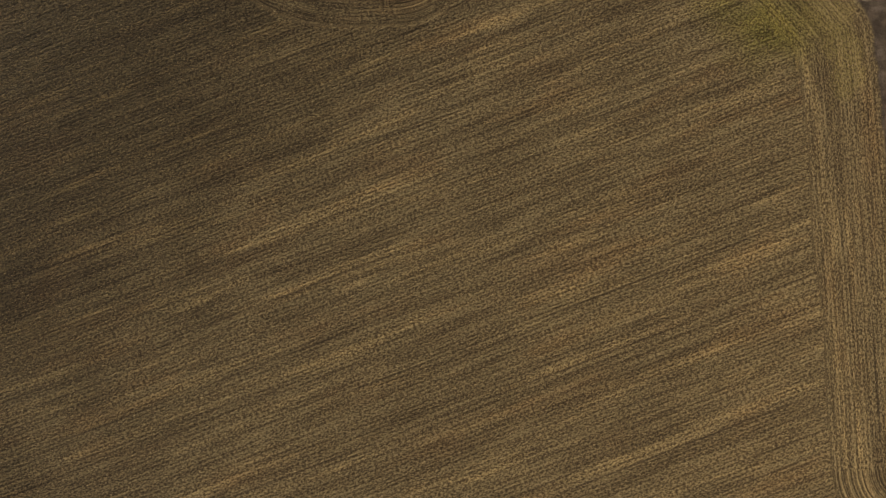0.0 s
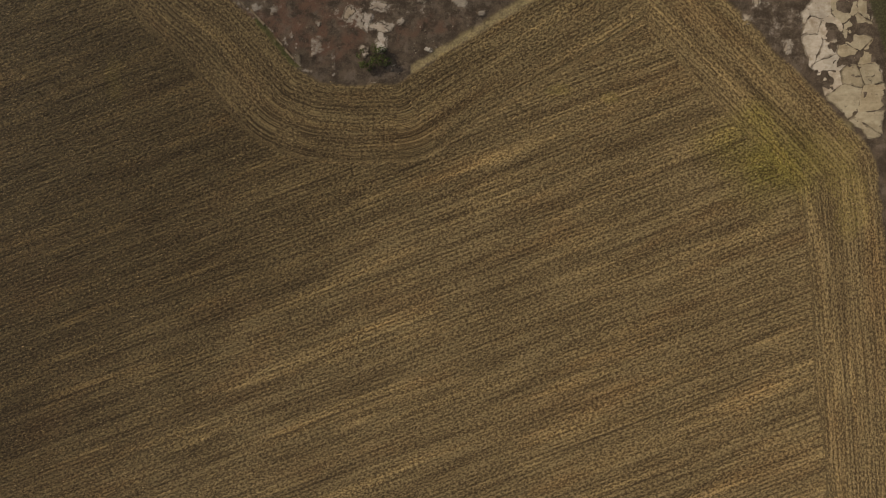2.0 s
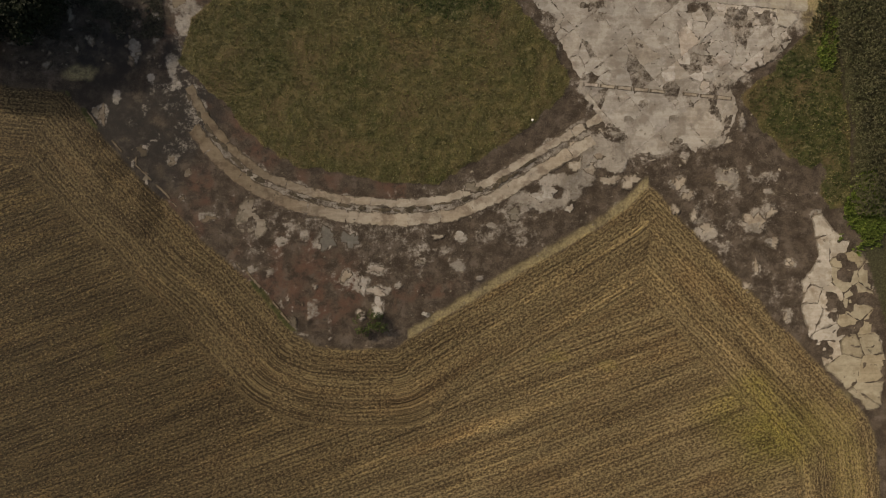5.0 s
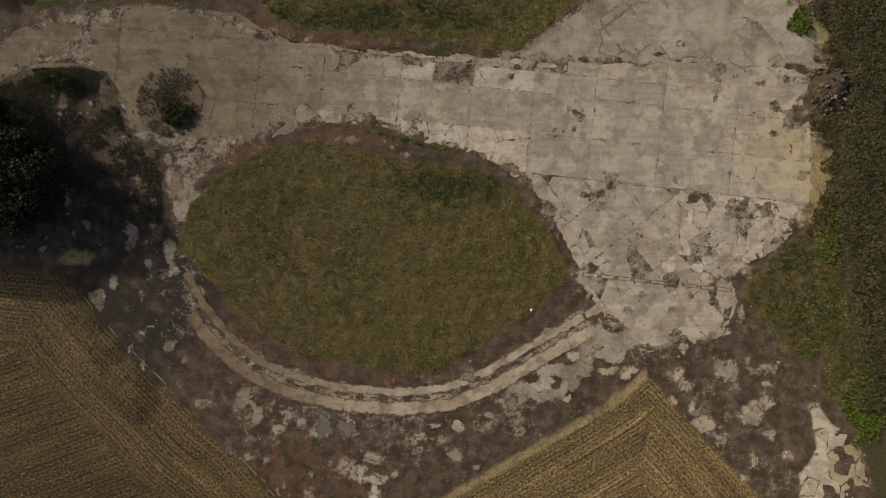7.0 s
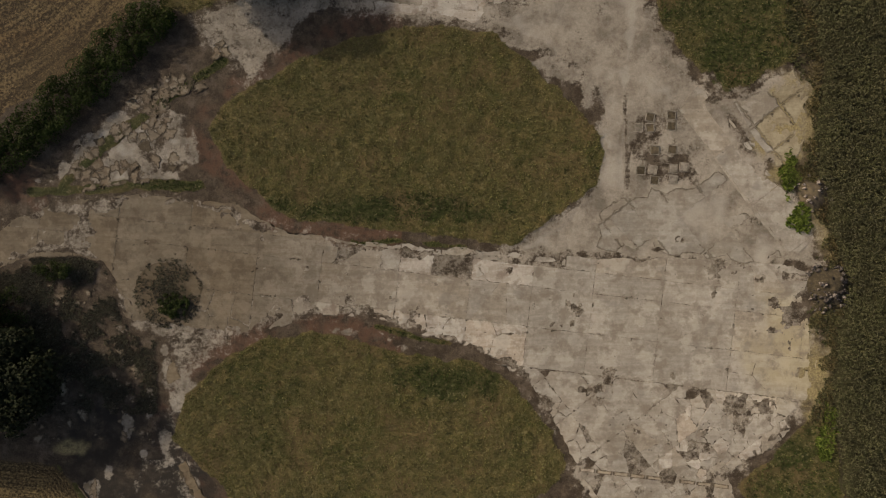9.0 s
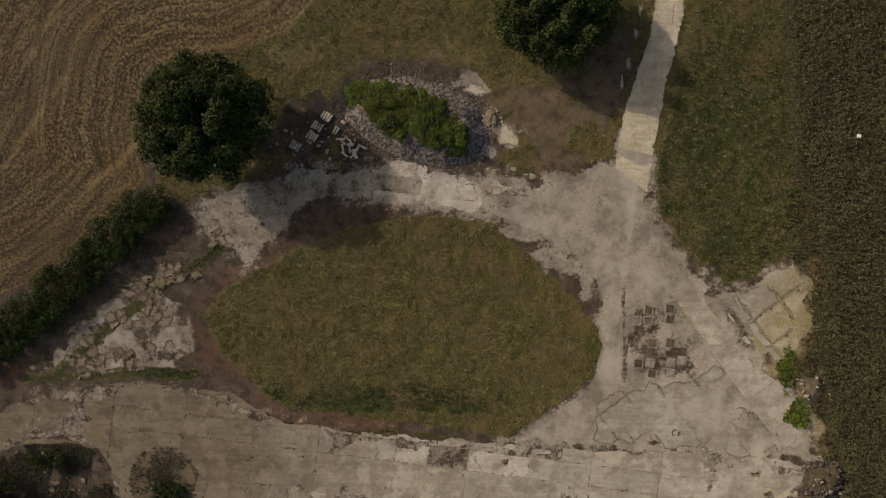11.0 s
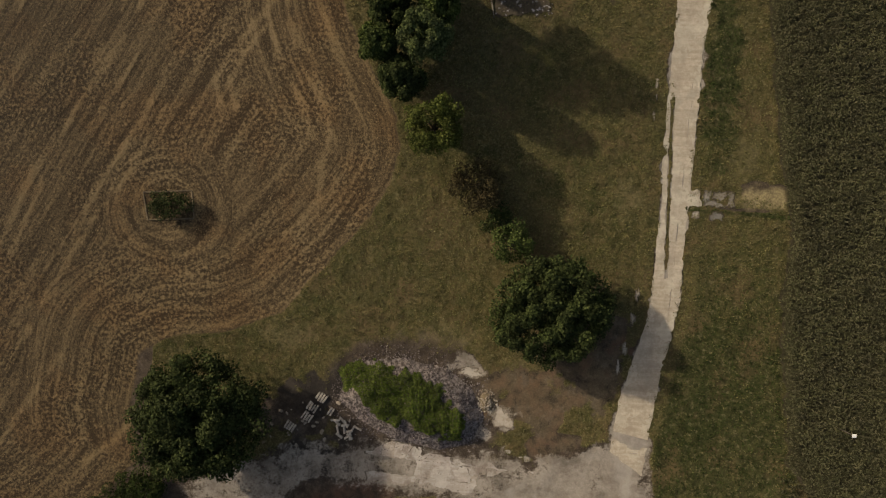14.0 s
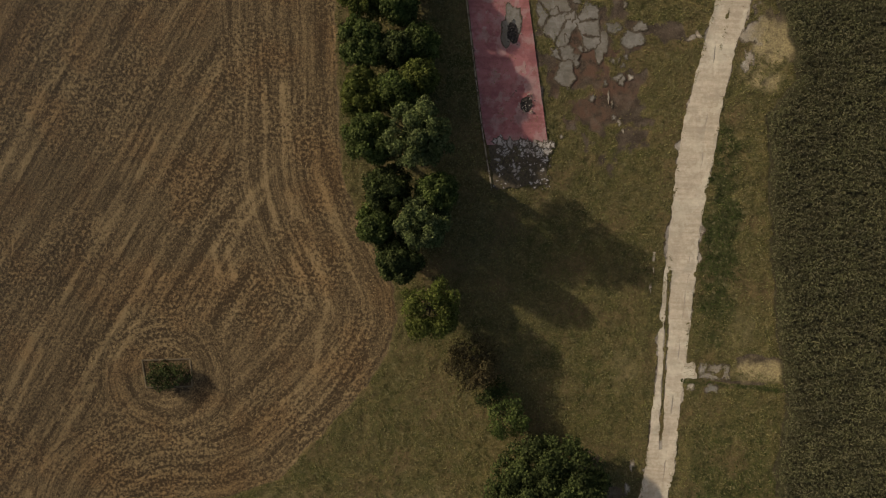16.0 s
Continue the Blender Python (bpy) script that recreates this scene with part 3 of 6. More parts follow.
FRAGMENTS = (
[(-12.4, 38.2, 0.75, 0.8), (-7.0, 37.1, 0.4, 0.34), (-4.2, 34.1, 0.52, 0.29), (-14.3, 42.0, 1.26,
1.38), (-12.0, 41.9, 1.15, 1.15), (-17.9, 33.4, 0.57, 0.8), (-33.3, 51.3, 0.57, 0.69), (-30.2, 50.2, 0.52, 0.52), (-28.6,
49.0, 0.46, 0.46), (-29.2, 46.4, 0.4, 0.46), (-26.5, 44.3, 0.92, 0.57), (-22.3, 39.0, 0.69, 0.4), (-20.2, 38.7, 0.46, 0.57), (-34.2, 50.0, 0.34, 0.8),
(-32.9, 48.4, 0.34, 0.8), (24.8, 42.4, 1.15, 0.92), (23.5, 44.0, 0.52, 0.86), (22.9, 46.0, 0.8, 0.69), (29.7, 43.3, 1.26, 1.38), (31.5, 44.2, 0.69,
0.69), (31.5, 41.1, 1.03, 0.69)]
+ [(33.6, 38.9, 0.52, 0.52), (28.8, 36.5, 0.92, 0.69), (29.8, 38.7, 0.46, 0.86), (27.2, 47.8, 1.61, 1.15), (25.7, 51.6, 1.72, 1.15), (28.6, 53.7, 0.46,
0.8), (5.0, 44.3, 1.03, 0.8), (8.2, 46.3, 1.38, 0.92), (2.6, 43.2, 0.52, 0.34), (-0.6, 42.1, 0.8, 0.57), (-2.9, 42.1, 0.69, 0.46), (-0.9, 39.0, 0.8,
0.46), (1.4, 37.8, 0.46, 0.34), (0.7, 47.1, 1.15, 0.69), (17.0, 47.6, 1.15, 0.92), (22.0, 47.3, 0.92, 0.8), (33.0, 33.6, 0.46, 0.92), (10.7, 44.8,
0.46, 0.46), (-4.7, 39.5, 0.57, 0.4), (-15.6, 37.1, 0.4, 0.29), (-19.0, 41.8, 0.52, 0.46), (-16.7, 42.4, 0.46, 0.69), (-38.0, 55.4, 0.46, 0.57),
(31.5, 46.2, 0.52, 0.34)])


# ---- tools ----
CHANCE = np.random.default_rng(7)
TABLE = CHANCE.random((256, 256))


def lattice(x, y):
    """Smooth value noise from 0 to 1, one cell a metre."""
    i, j = np.floor(x).astype(int), np.floor(y).astype(int)
    u, v = x - i, y - j
    u, v = u * u * (3 - 2 * u), v * v * (3 - 2 * v)
    a, b = TABLE[i % 256, j % 256], TABLE[(i + 1) % 256, j % 256]
    c, d = TABLE[i % 256, (j + 1) % 256], TABLE[(i + 1) % 256, (j + 1) % 256]
    return (a * (1 - u) + b * u) * (1 - v) + (c * (1 - u) + d * u) * v


def cloud(x, y, size, octaves=3):
    total, weight, k = 0.0, 0.0, 1.0
    for o in range(octaves):
        total = total + k * lattice(x / size * 2 ** o + 17.3 * o, y / size * 2 ** o + 5.1 * o)
        weight, k = weight + k, k * 0.55
    return total / weight


def to_line(line, x, y):
    """Distance to a polyline and the length along it at the nearest point."""
    best, along, run = np.full(x.shape, 1e9), np.zeros(x.shape), 0.0
    for (ax, ay), (bx, by) in zip(line, line[1:]):
        dx, dy = bx - ax, by - ay
        size = math.hypot(dx, dy)
        t = np.clip(((x - ax) * dx + (y - ay) * dy) / size ** 2, 0, 1)
        d = np.hypot(x - ax - t * dx, y - ay - t * dy)
        near = d < best
        best, along = np.where(near, d, best), np.where(near, run + t * size, along)
        run += size
    return best, along


def inside(poly, x, y):
    odd = np.zeros(x.shape, bool)
    for (ax, ay), (bx, by) in zip(poly, poly[1:] + poly[:1]):
        if ay == by:
            continue
        odd ^= ((ay > y) != (by > y)) & (x < (bx - ax) * (y - ay) / (by - ay) + ax)
    return odd


def depth(poly, x, y):
    """How far inside a polygon a point lies; negative outside. Far points keep -50."""
    out = np.full(x.shape, -50.0)
    px, py = zip(*poly)
    near = (x > min(px) - 6) & (x < max(px) + 6) & (y > min(py) - 6) & (y < max(py) + 6)
    if near.any():
        d, _ = to_line(poly + poly[:1], x[near], y[near])
        out[near] = np.where(inside(poly, x[near], y[near]), d, -d)
    return out


def ease(v, low, high):
    t = np.clip((v - low) / (high - low), 0, 1)
    return t * t * (3 - 2 * t)


SOUTH_FIELD = SOUTH_EDGE + [(44.0, -60.0), (60.0, -1500.0), (-1500.0, -1500.0), (-1500.0, 69.0), (-70.0, 69.0)]
NORTH_FIELD = NORTH_EDGE + [(-20.0, 1500.0), (-1500.0, 1500.0), (-1500.0, 69.5), (-70.0, 69.5)]
CROP_FIELD = CROP_EDGE + [(40.0, 1500.0), (1500.0, 1500.0), (1500.0, -1500.0), (49.0, -1500.0), (46.5, 20.0)]
FURROW = 0.42


def field_rows(x, y):
    """Row coordinate across the drills and along them, for both stubble fields."""
    d, run = to_line(SOUTH_EDGE, x, y)
    wobble = np.where(y > 75, 0.5, 0.12) * cloud(x, y, np.where(y > 75, 14.0, 6.0), 2)
    a = radians(19.5)
    lane, along = -math.sin(a) * x + math.cos(a) * y + 500, math.cos(a) * x + math.sin(a) * y
    rim = 7.6 + 0.8 * cloud(x, y, 9.0, 1)
    lane, along = np.where(d < rim, d, lane), np.where(d < rim, run, along)
    north = y > 0.35 * (x + 47) + 76
    dn, run_n = to_line(NORTH_EDGE, x, y)
    b = radians(61)
    lane_n, along_n = -math.sin(b) * x + math.cos(b) * y + 500, math.cos(b) * x + math.sin(b) * y
    cx, cy = RINGS[0]
    r = np.hypot(x - cx, y - cy)
    rim_n = 10.5 + 1.5 * cloud(x, y, 8.0, 1)
    lane_n, along_n = np.where(dn < rim_n, dn, lane_n), np.where(dn < rim_n, run_n, along_n)
    lane_n, along_n = np.where(r < 6.5, r, lane_n), np.where(r < 6.5, np.arctan2(y - cy, x - cx) * 5, along_n)
    seam = np.where(north, (np.abs(dn - rim_n) < 0.35) | (np.abs(r - 6.5) < 0.35), (np.abs(d - rim) < 0.35) & (x < 34))
    return np.where(north, lane_n, lane) + wobble, np.where(north, along_n, along), seam.astype(float)


RUTS = [[(-46.8, 127.3), (-41.2, 140.2), (-35.6, 149.6), (-32.2, 157.2)], [(-45.6, 126.7), (-39.8, 140.5), (-34.7, 148.4), (-30.5, 157.0)],
    [(-46.8, 116.9), (-40.1, 128.3), (-35.4, 135.8), (-31.9, 142.2)], [(-45.0, 116.6), (-38.7, 128.1), (-33.9, 135.2), (-30.3, 141.7)],
    [(-24.6, 141.3), (-25.4, 144.7), (-24.1, 147.1), (-21.3, 150.6), (-19.6, 152.9)], [(-23.2, 141.9), (-24.0, 144.5), (-22.7, 147.1), (-20.3, 150.3)],
    [(-20.6, 161.3), (-20.3, 151.7), (-19.3, 147.2), (-16.6, 142.2), (-14.4, 136.5), (-14.6, 133.1), (-17.9, 129.2)], [(-18.9, 161.4), (-18.3, 151.8), (-17.3, 147.9), (-14.6, 142.8), (-12.7, 137.2)],
    [(-47.1, 151.3), (-43.7, 157.7), (-40.4, 162.8)], [(-45.3, 150.9), (-42.3, 156.9), (-39.2, 161.8)], [(-35.9, 161.9), (-40.9, 159.4), (-47.1, 155.8)], [(-46.6, 107.2), (-40.5, 116.5)], [(-40.8, 103.3), (-35.1, 107.5), (-31.8, 111.6)]]


def wheel_ruts(x, y):
    """How far passing wheels have pressed the northern stubble."""
    out = np.zeros(x.shape)
    near = (y > 95) & (x < 0) & (x > -60)
    u, v = x[near], y[near]
    n = cloud(u, v, 3.0, 3)
    for line in RUTS:
        d, _ = to_line(line, u, v)
        out[near] = np.maximum(out[near], ease(0.5 - d + 0.5 * (cloud(u, v, 0.7, 2) - 0.5), 0, 0.4) * ease(n, 0.3, 0.52))
    return out


def soil_drift(x, y):
    """How far soil lies over the concrete: ragged margins, weedy spots and thin drifts."""
    n1, n2 = cloud(x + 31, y, 1.5, 4) - 0.5, cloud(x, y + 57, 5.0, 2) - 0.5
    out = np.zeros(x.shape)
    for poly, margin in ((APRON_WEST[:12] + APRON_EAST[1:-1] + APRON_WEST[13:], 0.75), (APRON_NORTH, 0.3), (ARM_NORTHWEST, 1.0), (SPUR_EAST, 0.4), (CLUSTER_EAST, 0.05), (RUBBLE_NORTHWEST, 1.4), (TRACK, 0.05)):
        d = depth(poly, x, y)
        uneven = 1.0 if margin > 0.1 else 0.35
        rim = ease(margin - d + uneven * (2.8 * n1 + 1.8 * n2), 0.0, 0.5) * ease(d, -2.0, -1.2)
        rim = rim * (1 - 0.85 * (x > 11) * (x < 33) * (abs(y - 79.9 + 0.03 * (x - 10)) < 2.4))
        inner = ease(n1 + 0.6 * n2, 0.24, 0.3) * (d > 0) * (margin > 0.35)
        out = np.maximum(out, np.maximum(rim, inner))
    waste = (y < 58) * (y > 28) * ease(n1 + 0.4 * n2, 0.1, 0.18) * (to_line(ARC_ROAD, x, y)[0] > 1.5) * (depth(CLUSTER_EAST, x, y) < 0.2)
    return np.maximum(np.maximum(out, waste), spots(x, y, WEED_SPOTS, 0.8))


def ground_height(x, y, field, grass, dust, lane):
    """Height of the ground sheet from its covers."""
    hard = np.clip(dust * 2, 0, 1)
    z = 0.12 * (cloud(x, y, 14.0, 2) - 0.5) * (1 - hard) - 0.02 * (1 - hard) - 0.012
    calm = np.where(y > 75, 0.4, 1.0) * field
    z = z + calm * 0.014 * np.sin(lane * 2 * np.pi / FURROW) + calm * 0.07 * (cloud(x, y, 0.5, 2) - 0.5)
    z = z + grass * 0.15 * (cloud(x, y, 0.8, 2) - 0.4)
    z = z + (1 - field) * (1 - grass) * (1 - hard) * 0.1 * (cloud(x, y, 1.1, 3) - 0.5)
    z = z + 0.042 * soil_drift(x, y) * hard
    cx, cy = RINGS[0]
    return z - 0.05 * np.exp(-(np.hypot(x - cx, y - cy) / 2.0) ** 4)


def spots(x, y, places, amp=0.5):
    """A soft mask from (x, y, half width, half height) patches with ragged rims."""
    out = np.zeros(x.shape)
    for cx, cy, rx, ry in places:
        near = (abs(x - cx) < rx * 2 + 1) & (abs(y - cy) < ry * 2 + 1)
        q = np.hypot((x[near] - cx) / rx, (y[near] - cy) / ry) + amp * (cloud(x[near], y[near], 1.6, 3) - 0.5) * 2
        out[near] = np.maximum(out[near], 1 - ease(q, 0.55, 1.35))
    return out


def covers(x, y):
    """The masks of the ground's covers at points."""
    n1, n2, n3 = cloud(x, y, 1.4, 3) - 0.5, cloud(x, y, 6.0, 3) - 0.5, cloud(x, y, 0.6, 2) - 0.5
    south, north = inside(SOUTH_FIELD, x, y), inside(NORTH_FIELD, x, y)
    ds, dn = to_line(SOUTH_EDGE, x, y)[0], to_line(NORTH_EDGE, x, y)[0]
    field = np.maximum(ease(np.where(south, ds, -ds) + n1 * 0.5, -0.1, 0.25), ease(np.where(north, dn, -dn) + n1 * 0.6, -0.1, 0.3))
    crop = inside(CROP_FIELD, x, y)
    dc = to_line(CROP_EDGE, x, y)[0]
    crop = ease(np.where(crop, dc, -dc) + n1 * 1.2, -0.2, 0.5)
    s1, s2 = depth(ISLAND_SOUTH, x, y), depth(ISLAND_NORTH, x, y)
    grass = np.maximum(ease(s1 + n1 * 1.0, -0.2, 0.4), ease(s2 + n1 * 1.0, -0.2, 0.4))
    moss = np.maximum(ease(np.minimum(s1 + 2.4, 0.8 - s1) + n2 * 2, 0, 1), ease(np.minimum(s2 + 2.6, 0.8 - s2) + n2 * 2, 0, 1)) * (x < -6)
    moss = np.maximum(0.95 * moss, spots(x, y, MOSS_PATCHES, 0.9)) * ease(n1 + n2, -0.3, 0.15)
    # meadow north of the yard, and strips each side of the track
    meadow = ease(y - (105.5 + 2.2 * np.sin(x * 0.13 + 2)) + n1 * 1.5, 0, 1.5) * (x > -31)
    meadow = np.maximum(meadow, ease(depth(MEADOW_EAST, x, y) + n1 * 1.5, -0.3, 0.5))
    meadow = np.maximum(meadow, ease(depth(VERGE_EAST, x, y) + n1 * 1.5, -0.3, 0.6))
    dust = np.full(x.shape, 0.0)
    for poly, amount in ((APRON_WEST, 0.5), (APRON_EAST, 0.5), (APRON_NORTH, 0.8), (ARM_NORTHWEST, 0.6), (SPUR_EAST, 0.8), (TRACK, 0.9)):
        d = depth(poly, x, y)
        dust = np.maximum(dust, np.maximum(amount * ease(d + n1 * 1.6, -0.4, 0.5), (0.54 if poly is APRON_NORTH else 0.34 if poly is APRON_WEST else 0.42) * ease(d + n1 * 3 + n2 * 2, -2.8, 0.4) * (amount < 0.9)))
    yard = ease(depth(APRON_NORTH, x, y), -0.5, 0.5)
    dust = dust + yard * (0.5 * n2 + 0.3 * n1) * (dust > 0.1)
    for line in ([(16.9, 80.0), (16.8, 88.0), (16.6, 97.0), (18.0, 108.5)],):
        dust = np.maximum(dust, 0.95 * ease(1.8 - to_line(line, x, y)[0] + n1 * 2.2, 0, 1.8))
    dust = dust * (1 - 0.5 * ease(0.4 - to_line([(17.05, 86.5), (16.9, 91.0), (16.7, 96.0)], x, y)[0] + n1 * 0.4, 0, 0.3))
    dust = dust * (1 - 0.5 * spots(x, y, [(19.9, 93.0, 2.6, 2.0), (19.0, 90.0, 1.9, 2.6), (20.6, 88.0, 2.6, 1.7)], 0.7))
    groove = np.minimum(to_line([(20.6, 127.0), (20.62, 146.0)], x, y)[0], to_line([(24.6, 166.3), (25.4, 171.3), (26.2, 178.0)], x, y)[0])
    dust = dust * (1 - 0.9 * ease(0.24 - groove + 0.25 * n3, 0, 0.12))
    d, _ = to_line(ARC_ROAD, x, y)
    dust = np.maximum(dust, 0.5 * ease(1.75 - d + n1 * 2.0, 0, 0.8) * ease(x + n1 * 6, -34, -26))
    for poly in (RUBBLE_NORTHWEST,):
        dust = np.maximum(dust, ease(depth(poly, x, y), -0.8, 0.6) * (0.47 + 1.5 * n1 + 1.1 * n2))
    dust = np.maximum(dust, np.where(y < 43.8, 0.42, 0.66) * spots(x, y, DUST_PATCHES, 1.1))
    dust = np.maximum(dust, 0.62 * spots(x, y, [f for f in FRAGMENTS + BRIGHT_SLABS if f[2] < 1.8], 0.9))
    dust = np.maximum(dust, 0.33 * spots(x, y, THIN_DUST, 1.4))
    brown = spots(x, y, BARE_PATCHES, 1.3)
    meadow = meadow * (1 - ease(dust, 0.2, 0.5)) * (1 - ease(depth(HEAP, x, y), -4.0, 0.5)) * (1 - 0.35 * brown)
    meadow = meadow * (1 - 0.8 * spots(x, y, EARTH_PATCHES, 1.3))
    grass = np.maximum(grass, meadow) * (1 - crop) * (1 - field)
    hole = np.hypot(x - BUSHES[0][0], y - BUSHES[0][1])
    dust = dust * ease(hole + n1 * 1.5, 2.4, 3.2)
    # scattered crumbs of concrete in the waste ground
    waste = (1 - field) * (1 - grass)
    dust = np.maximum(dust, waste * 0.5 * ease(n1 + 0.45 * n2, 0.17, 0.3) * (y < 72) * (x > -36))
    lush = np.maximum(spots(x, y, LUSH_PATCHES, 0.8), 0.0)
    lush = np.maximum(lush, ease(n2, 0.08, 0.3) * 0.35 * grass)
    olive = field * ease(1 - np.hypot((x - 32) / 10, (y - 21) / 9) + n2, 0.1, 0.9)
    lush = np.maximum(lush, olive)
    dry = np.maximum(spots(x, y, DRY_PATCHES, 0.9), 0.9 * (1 - south) * ease(1.1 - ds + n1 * 0.6, 0, 0.6) * (x > -6) * (x < 19))
    lush = np.maximum(lush, 0.72 * np.maximum(ease(depth(MEADOW_EAST, x, y), 0, 1) * (1.2 - ease(y, 115, 135)), ease(depth(VERGE_EAST, x, y), 0, 1)) * ease(n2, -0.4, -0.1))
    dry = np.maximum(dry, ease(2.5 - dc + n2 * 3, 0, 2.5) * (1 - crop) * (y > 60) * (y < 105) * 0.8)
    dry = np.maximum(dry, 0.2 * brown)
    worn = spots(x, y, WORN_SHADE_PATCHES, 1.0)
    # darker south-western soil, plus light falloff to the west painted into both fields
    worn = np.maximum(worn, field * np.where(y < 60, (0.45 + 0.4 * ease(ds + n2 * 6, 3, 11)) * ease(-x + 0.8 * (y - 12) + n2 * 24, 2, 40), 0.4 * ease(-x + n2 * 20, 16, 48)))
    ditch = np.minimum(to_line([(-41.0, 86.2), (-34.0, 92.6), (-24.6, 99.2)], x, y)[0], to_line([(-44.0, 85.6), (-33.0, 86.4), (-27.0, 86.4)], x, y)[0])
    ditch = np.minimum(ditch, 0.3 + np.minimum(to_line([(-11.5, 80.6), (-6.0, 80.9), (0.5, 80.2)], x, y)[0], to_line([(-8.6, 72.2), (-4.0, 70.9), (-1.0, 70.4)], x, y)[0]))
    bank = ease(0.75 - ditch + n1 * 0.8, 0, 0.5)
    kerb_weeds = (1 - field) * ease(0.7 - ds + n1 * 0.8, 0, 0.4) * (x < -16) * ease(n2, -0.05, 0.1)
    groove = ease(0.32 - to_line([(22.5, 133.15), (32.8, 132.5)], x, y)[0] + n1 * 0.3, 0, 0.15)
    kerb_weeds = np.maximum(kerb_weeds, groove)
    lush, grass = np.maximum(lush, np.maximum(bank, kerb_weeds)), np.maximum(grass, np.maximum(bank, kerb_weeds))
    dust = dust * (1 - bank) * (1 - 0.6 * spots(x, y, WEED_SPOTS, 0.8))
    return field, grass, dust, moss, lush, dry, crop, worn


WEED_SPOTS = [(11.7, 64.0, 0.7, 0.7), (12.9, 66.3, 0.4, 0.9), (14.4, 65.3, 0.6, 0.4), (19.4, 64.8, 0.6, 0.7), (23.2, 65.4, 0.9, 0.4), (13.0, 62.6, 0.5, 0.7), (15.1, 62.9, 0.8, 0.4), (26.2, 60.8, 1.3, 0.35),
    (13.5, 71.6, 0.4, 0.3), (12.6, 73.0, 0.4, 0.25), (5.4, 74.3, 0.7, 0.5), (14.4, 75.8, 0.7, 0.9), (14.0, 58.2, 0.9, 1.2), (13.6, 54.3, 1.2, 1.4), (31.4, 59.2, 0.8, 0.5), (10.9, 60.2, 0.8, 1.4), (-13.2, 77.4, 0.8, 0.3),
    (20.3, 80.2, 0.9, 0.3), (22.4, 81.2, 0.5, 0.3), (8.5, 79.1, 1.6, 0.15), (2.0, 79.2, 1.6, 0.2), (-3.0, 71.6, 4.5, 0.35), (15.6, 77.9, 0.6, 0.5)]
# Patches of the waste ground: x, y, half width, half height.
MOSS_PATCHES = [(10.0, 109.5, 3.2, 2.2), (14.6, 118.5, 2.8, 5.5), (-27.0, 46.0, 3.0, 3.0), (-25.0, 41.5, 2.5, 2.0), (-16.0, 39.0, 4.0, 3.0), (-31.0, 44.0, 2.0, 3.0), (9.0, 113.0, 5.0, 4.0), (14.5, 117.5, 2.5, 4.0), (12.5, 163.5, 4.0, 5.0), (-27.5, 47.5, 2.6, 2.0), (-20.5, 37.5, 5.5, 3.2), (-13.0, 36.0, 4.5, 3.0), (-24.0, 54.0, 1.6, 3.4), (-23.0, 88.0, 2.6, 2.4), (-45.0, 86.0, 2.5, 2.0), (-5.0, 36.5, 3.5, 2.5)]
DUST_PATCHES = [(13.2, 55.8, 1.6, 2.2), (16.0, 55.0, 2.0, 1.5), (27.8, 168.2, 1.7, 2.4), (21.9, 167.6, 1.0, 0.8), (10.0, 98.6, 2.6, 1.6), (12.9, 95.4, 1.4, 2.4), (6.5, 101.3, 2.6, 1.0), (14.6, 91.0, 1.0, 2.0), (27.2, 47.8, 1.8, 1.2), (31.0, 46.4, 0.9, 0.7), (11.0, 47.8, 3.5, 1.2), (5.2, 110.6, 1.6, 1.2), (10.5, 106.8, 2.6, 1.0), (2.6, 109.5, 1.8, 1.2), (0.5, 116.5, 2.0, 0.7), (-8.5, 43.0, 6.0, 1.4), (4.0, 42.5, 4.0, 1.4), (20.0, 53.0, 5.5, 3.0), (13.5, 50.5, 4.5, 2.6), (25.8, 51.8, 1.9, 1.3), (8.0, 45.5, 4.0, 1.8), (-11.0, 43.4, 8.0, 0.7), (-5.0, 41.3, 3.5, 1.2), (-28.5, 65.8, 1.6, 2.0),
    (-30.2, 59.2, 0.8, 1.6), (0.3, 117.0, 1.2, 1.0), (29.4, 43.6, 1.2, 1.3), (9.0, 81.5, 2.5, 2.0), (-34.0, 61.5, 0.7, 1.6), (-31.7, 64.3, 0.8, 1.7), (-32.4, 58.9, 0.8, 0.7), (-35.7, 57.3, 0.7, 1.1)]
THIN_DUST = [(20.0, 50.0, 9.0, 5.0), (27.0, 43.0, 6.0, 7.0), (31.0, 36.0, 4.0, 5.0), (5.0, 46.0, 12.0, 4.0), (-8.0, 42.0, 10.0, 4.0), (-20.0, 42.0, 8.0, 5.0), (-30.0, 57.0, 4.0, 8.0)]
BARE_PATCHES = [(8.0, 113.5, 5.0, 4.5), (-2.0, 119.5, 4.0, 1.2), (14.0, 117.0, 2.5, 5.0), (16.3, 134.3, 1.6, 1.6), (28.5, 138.5, 1.4, 1.4), (-18.0, 119.5, 3.0, 1.2)]
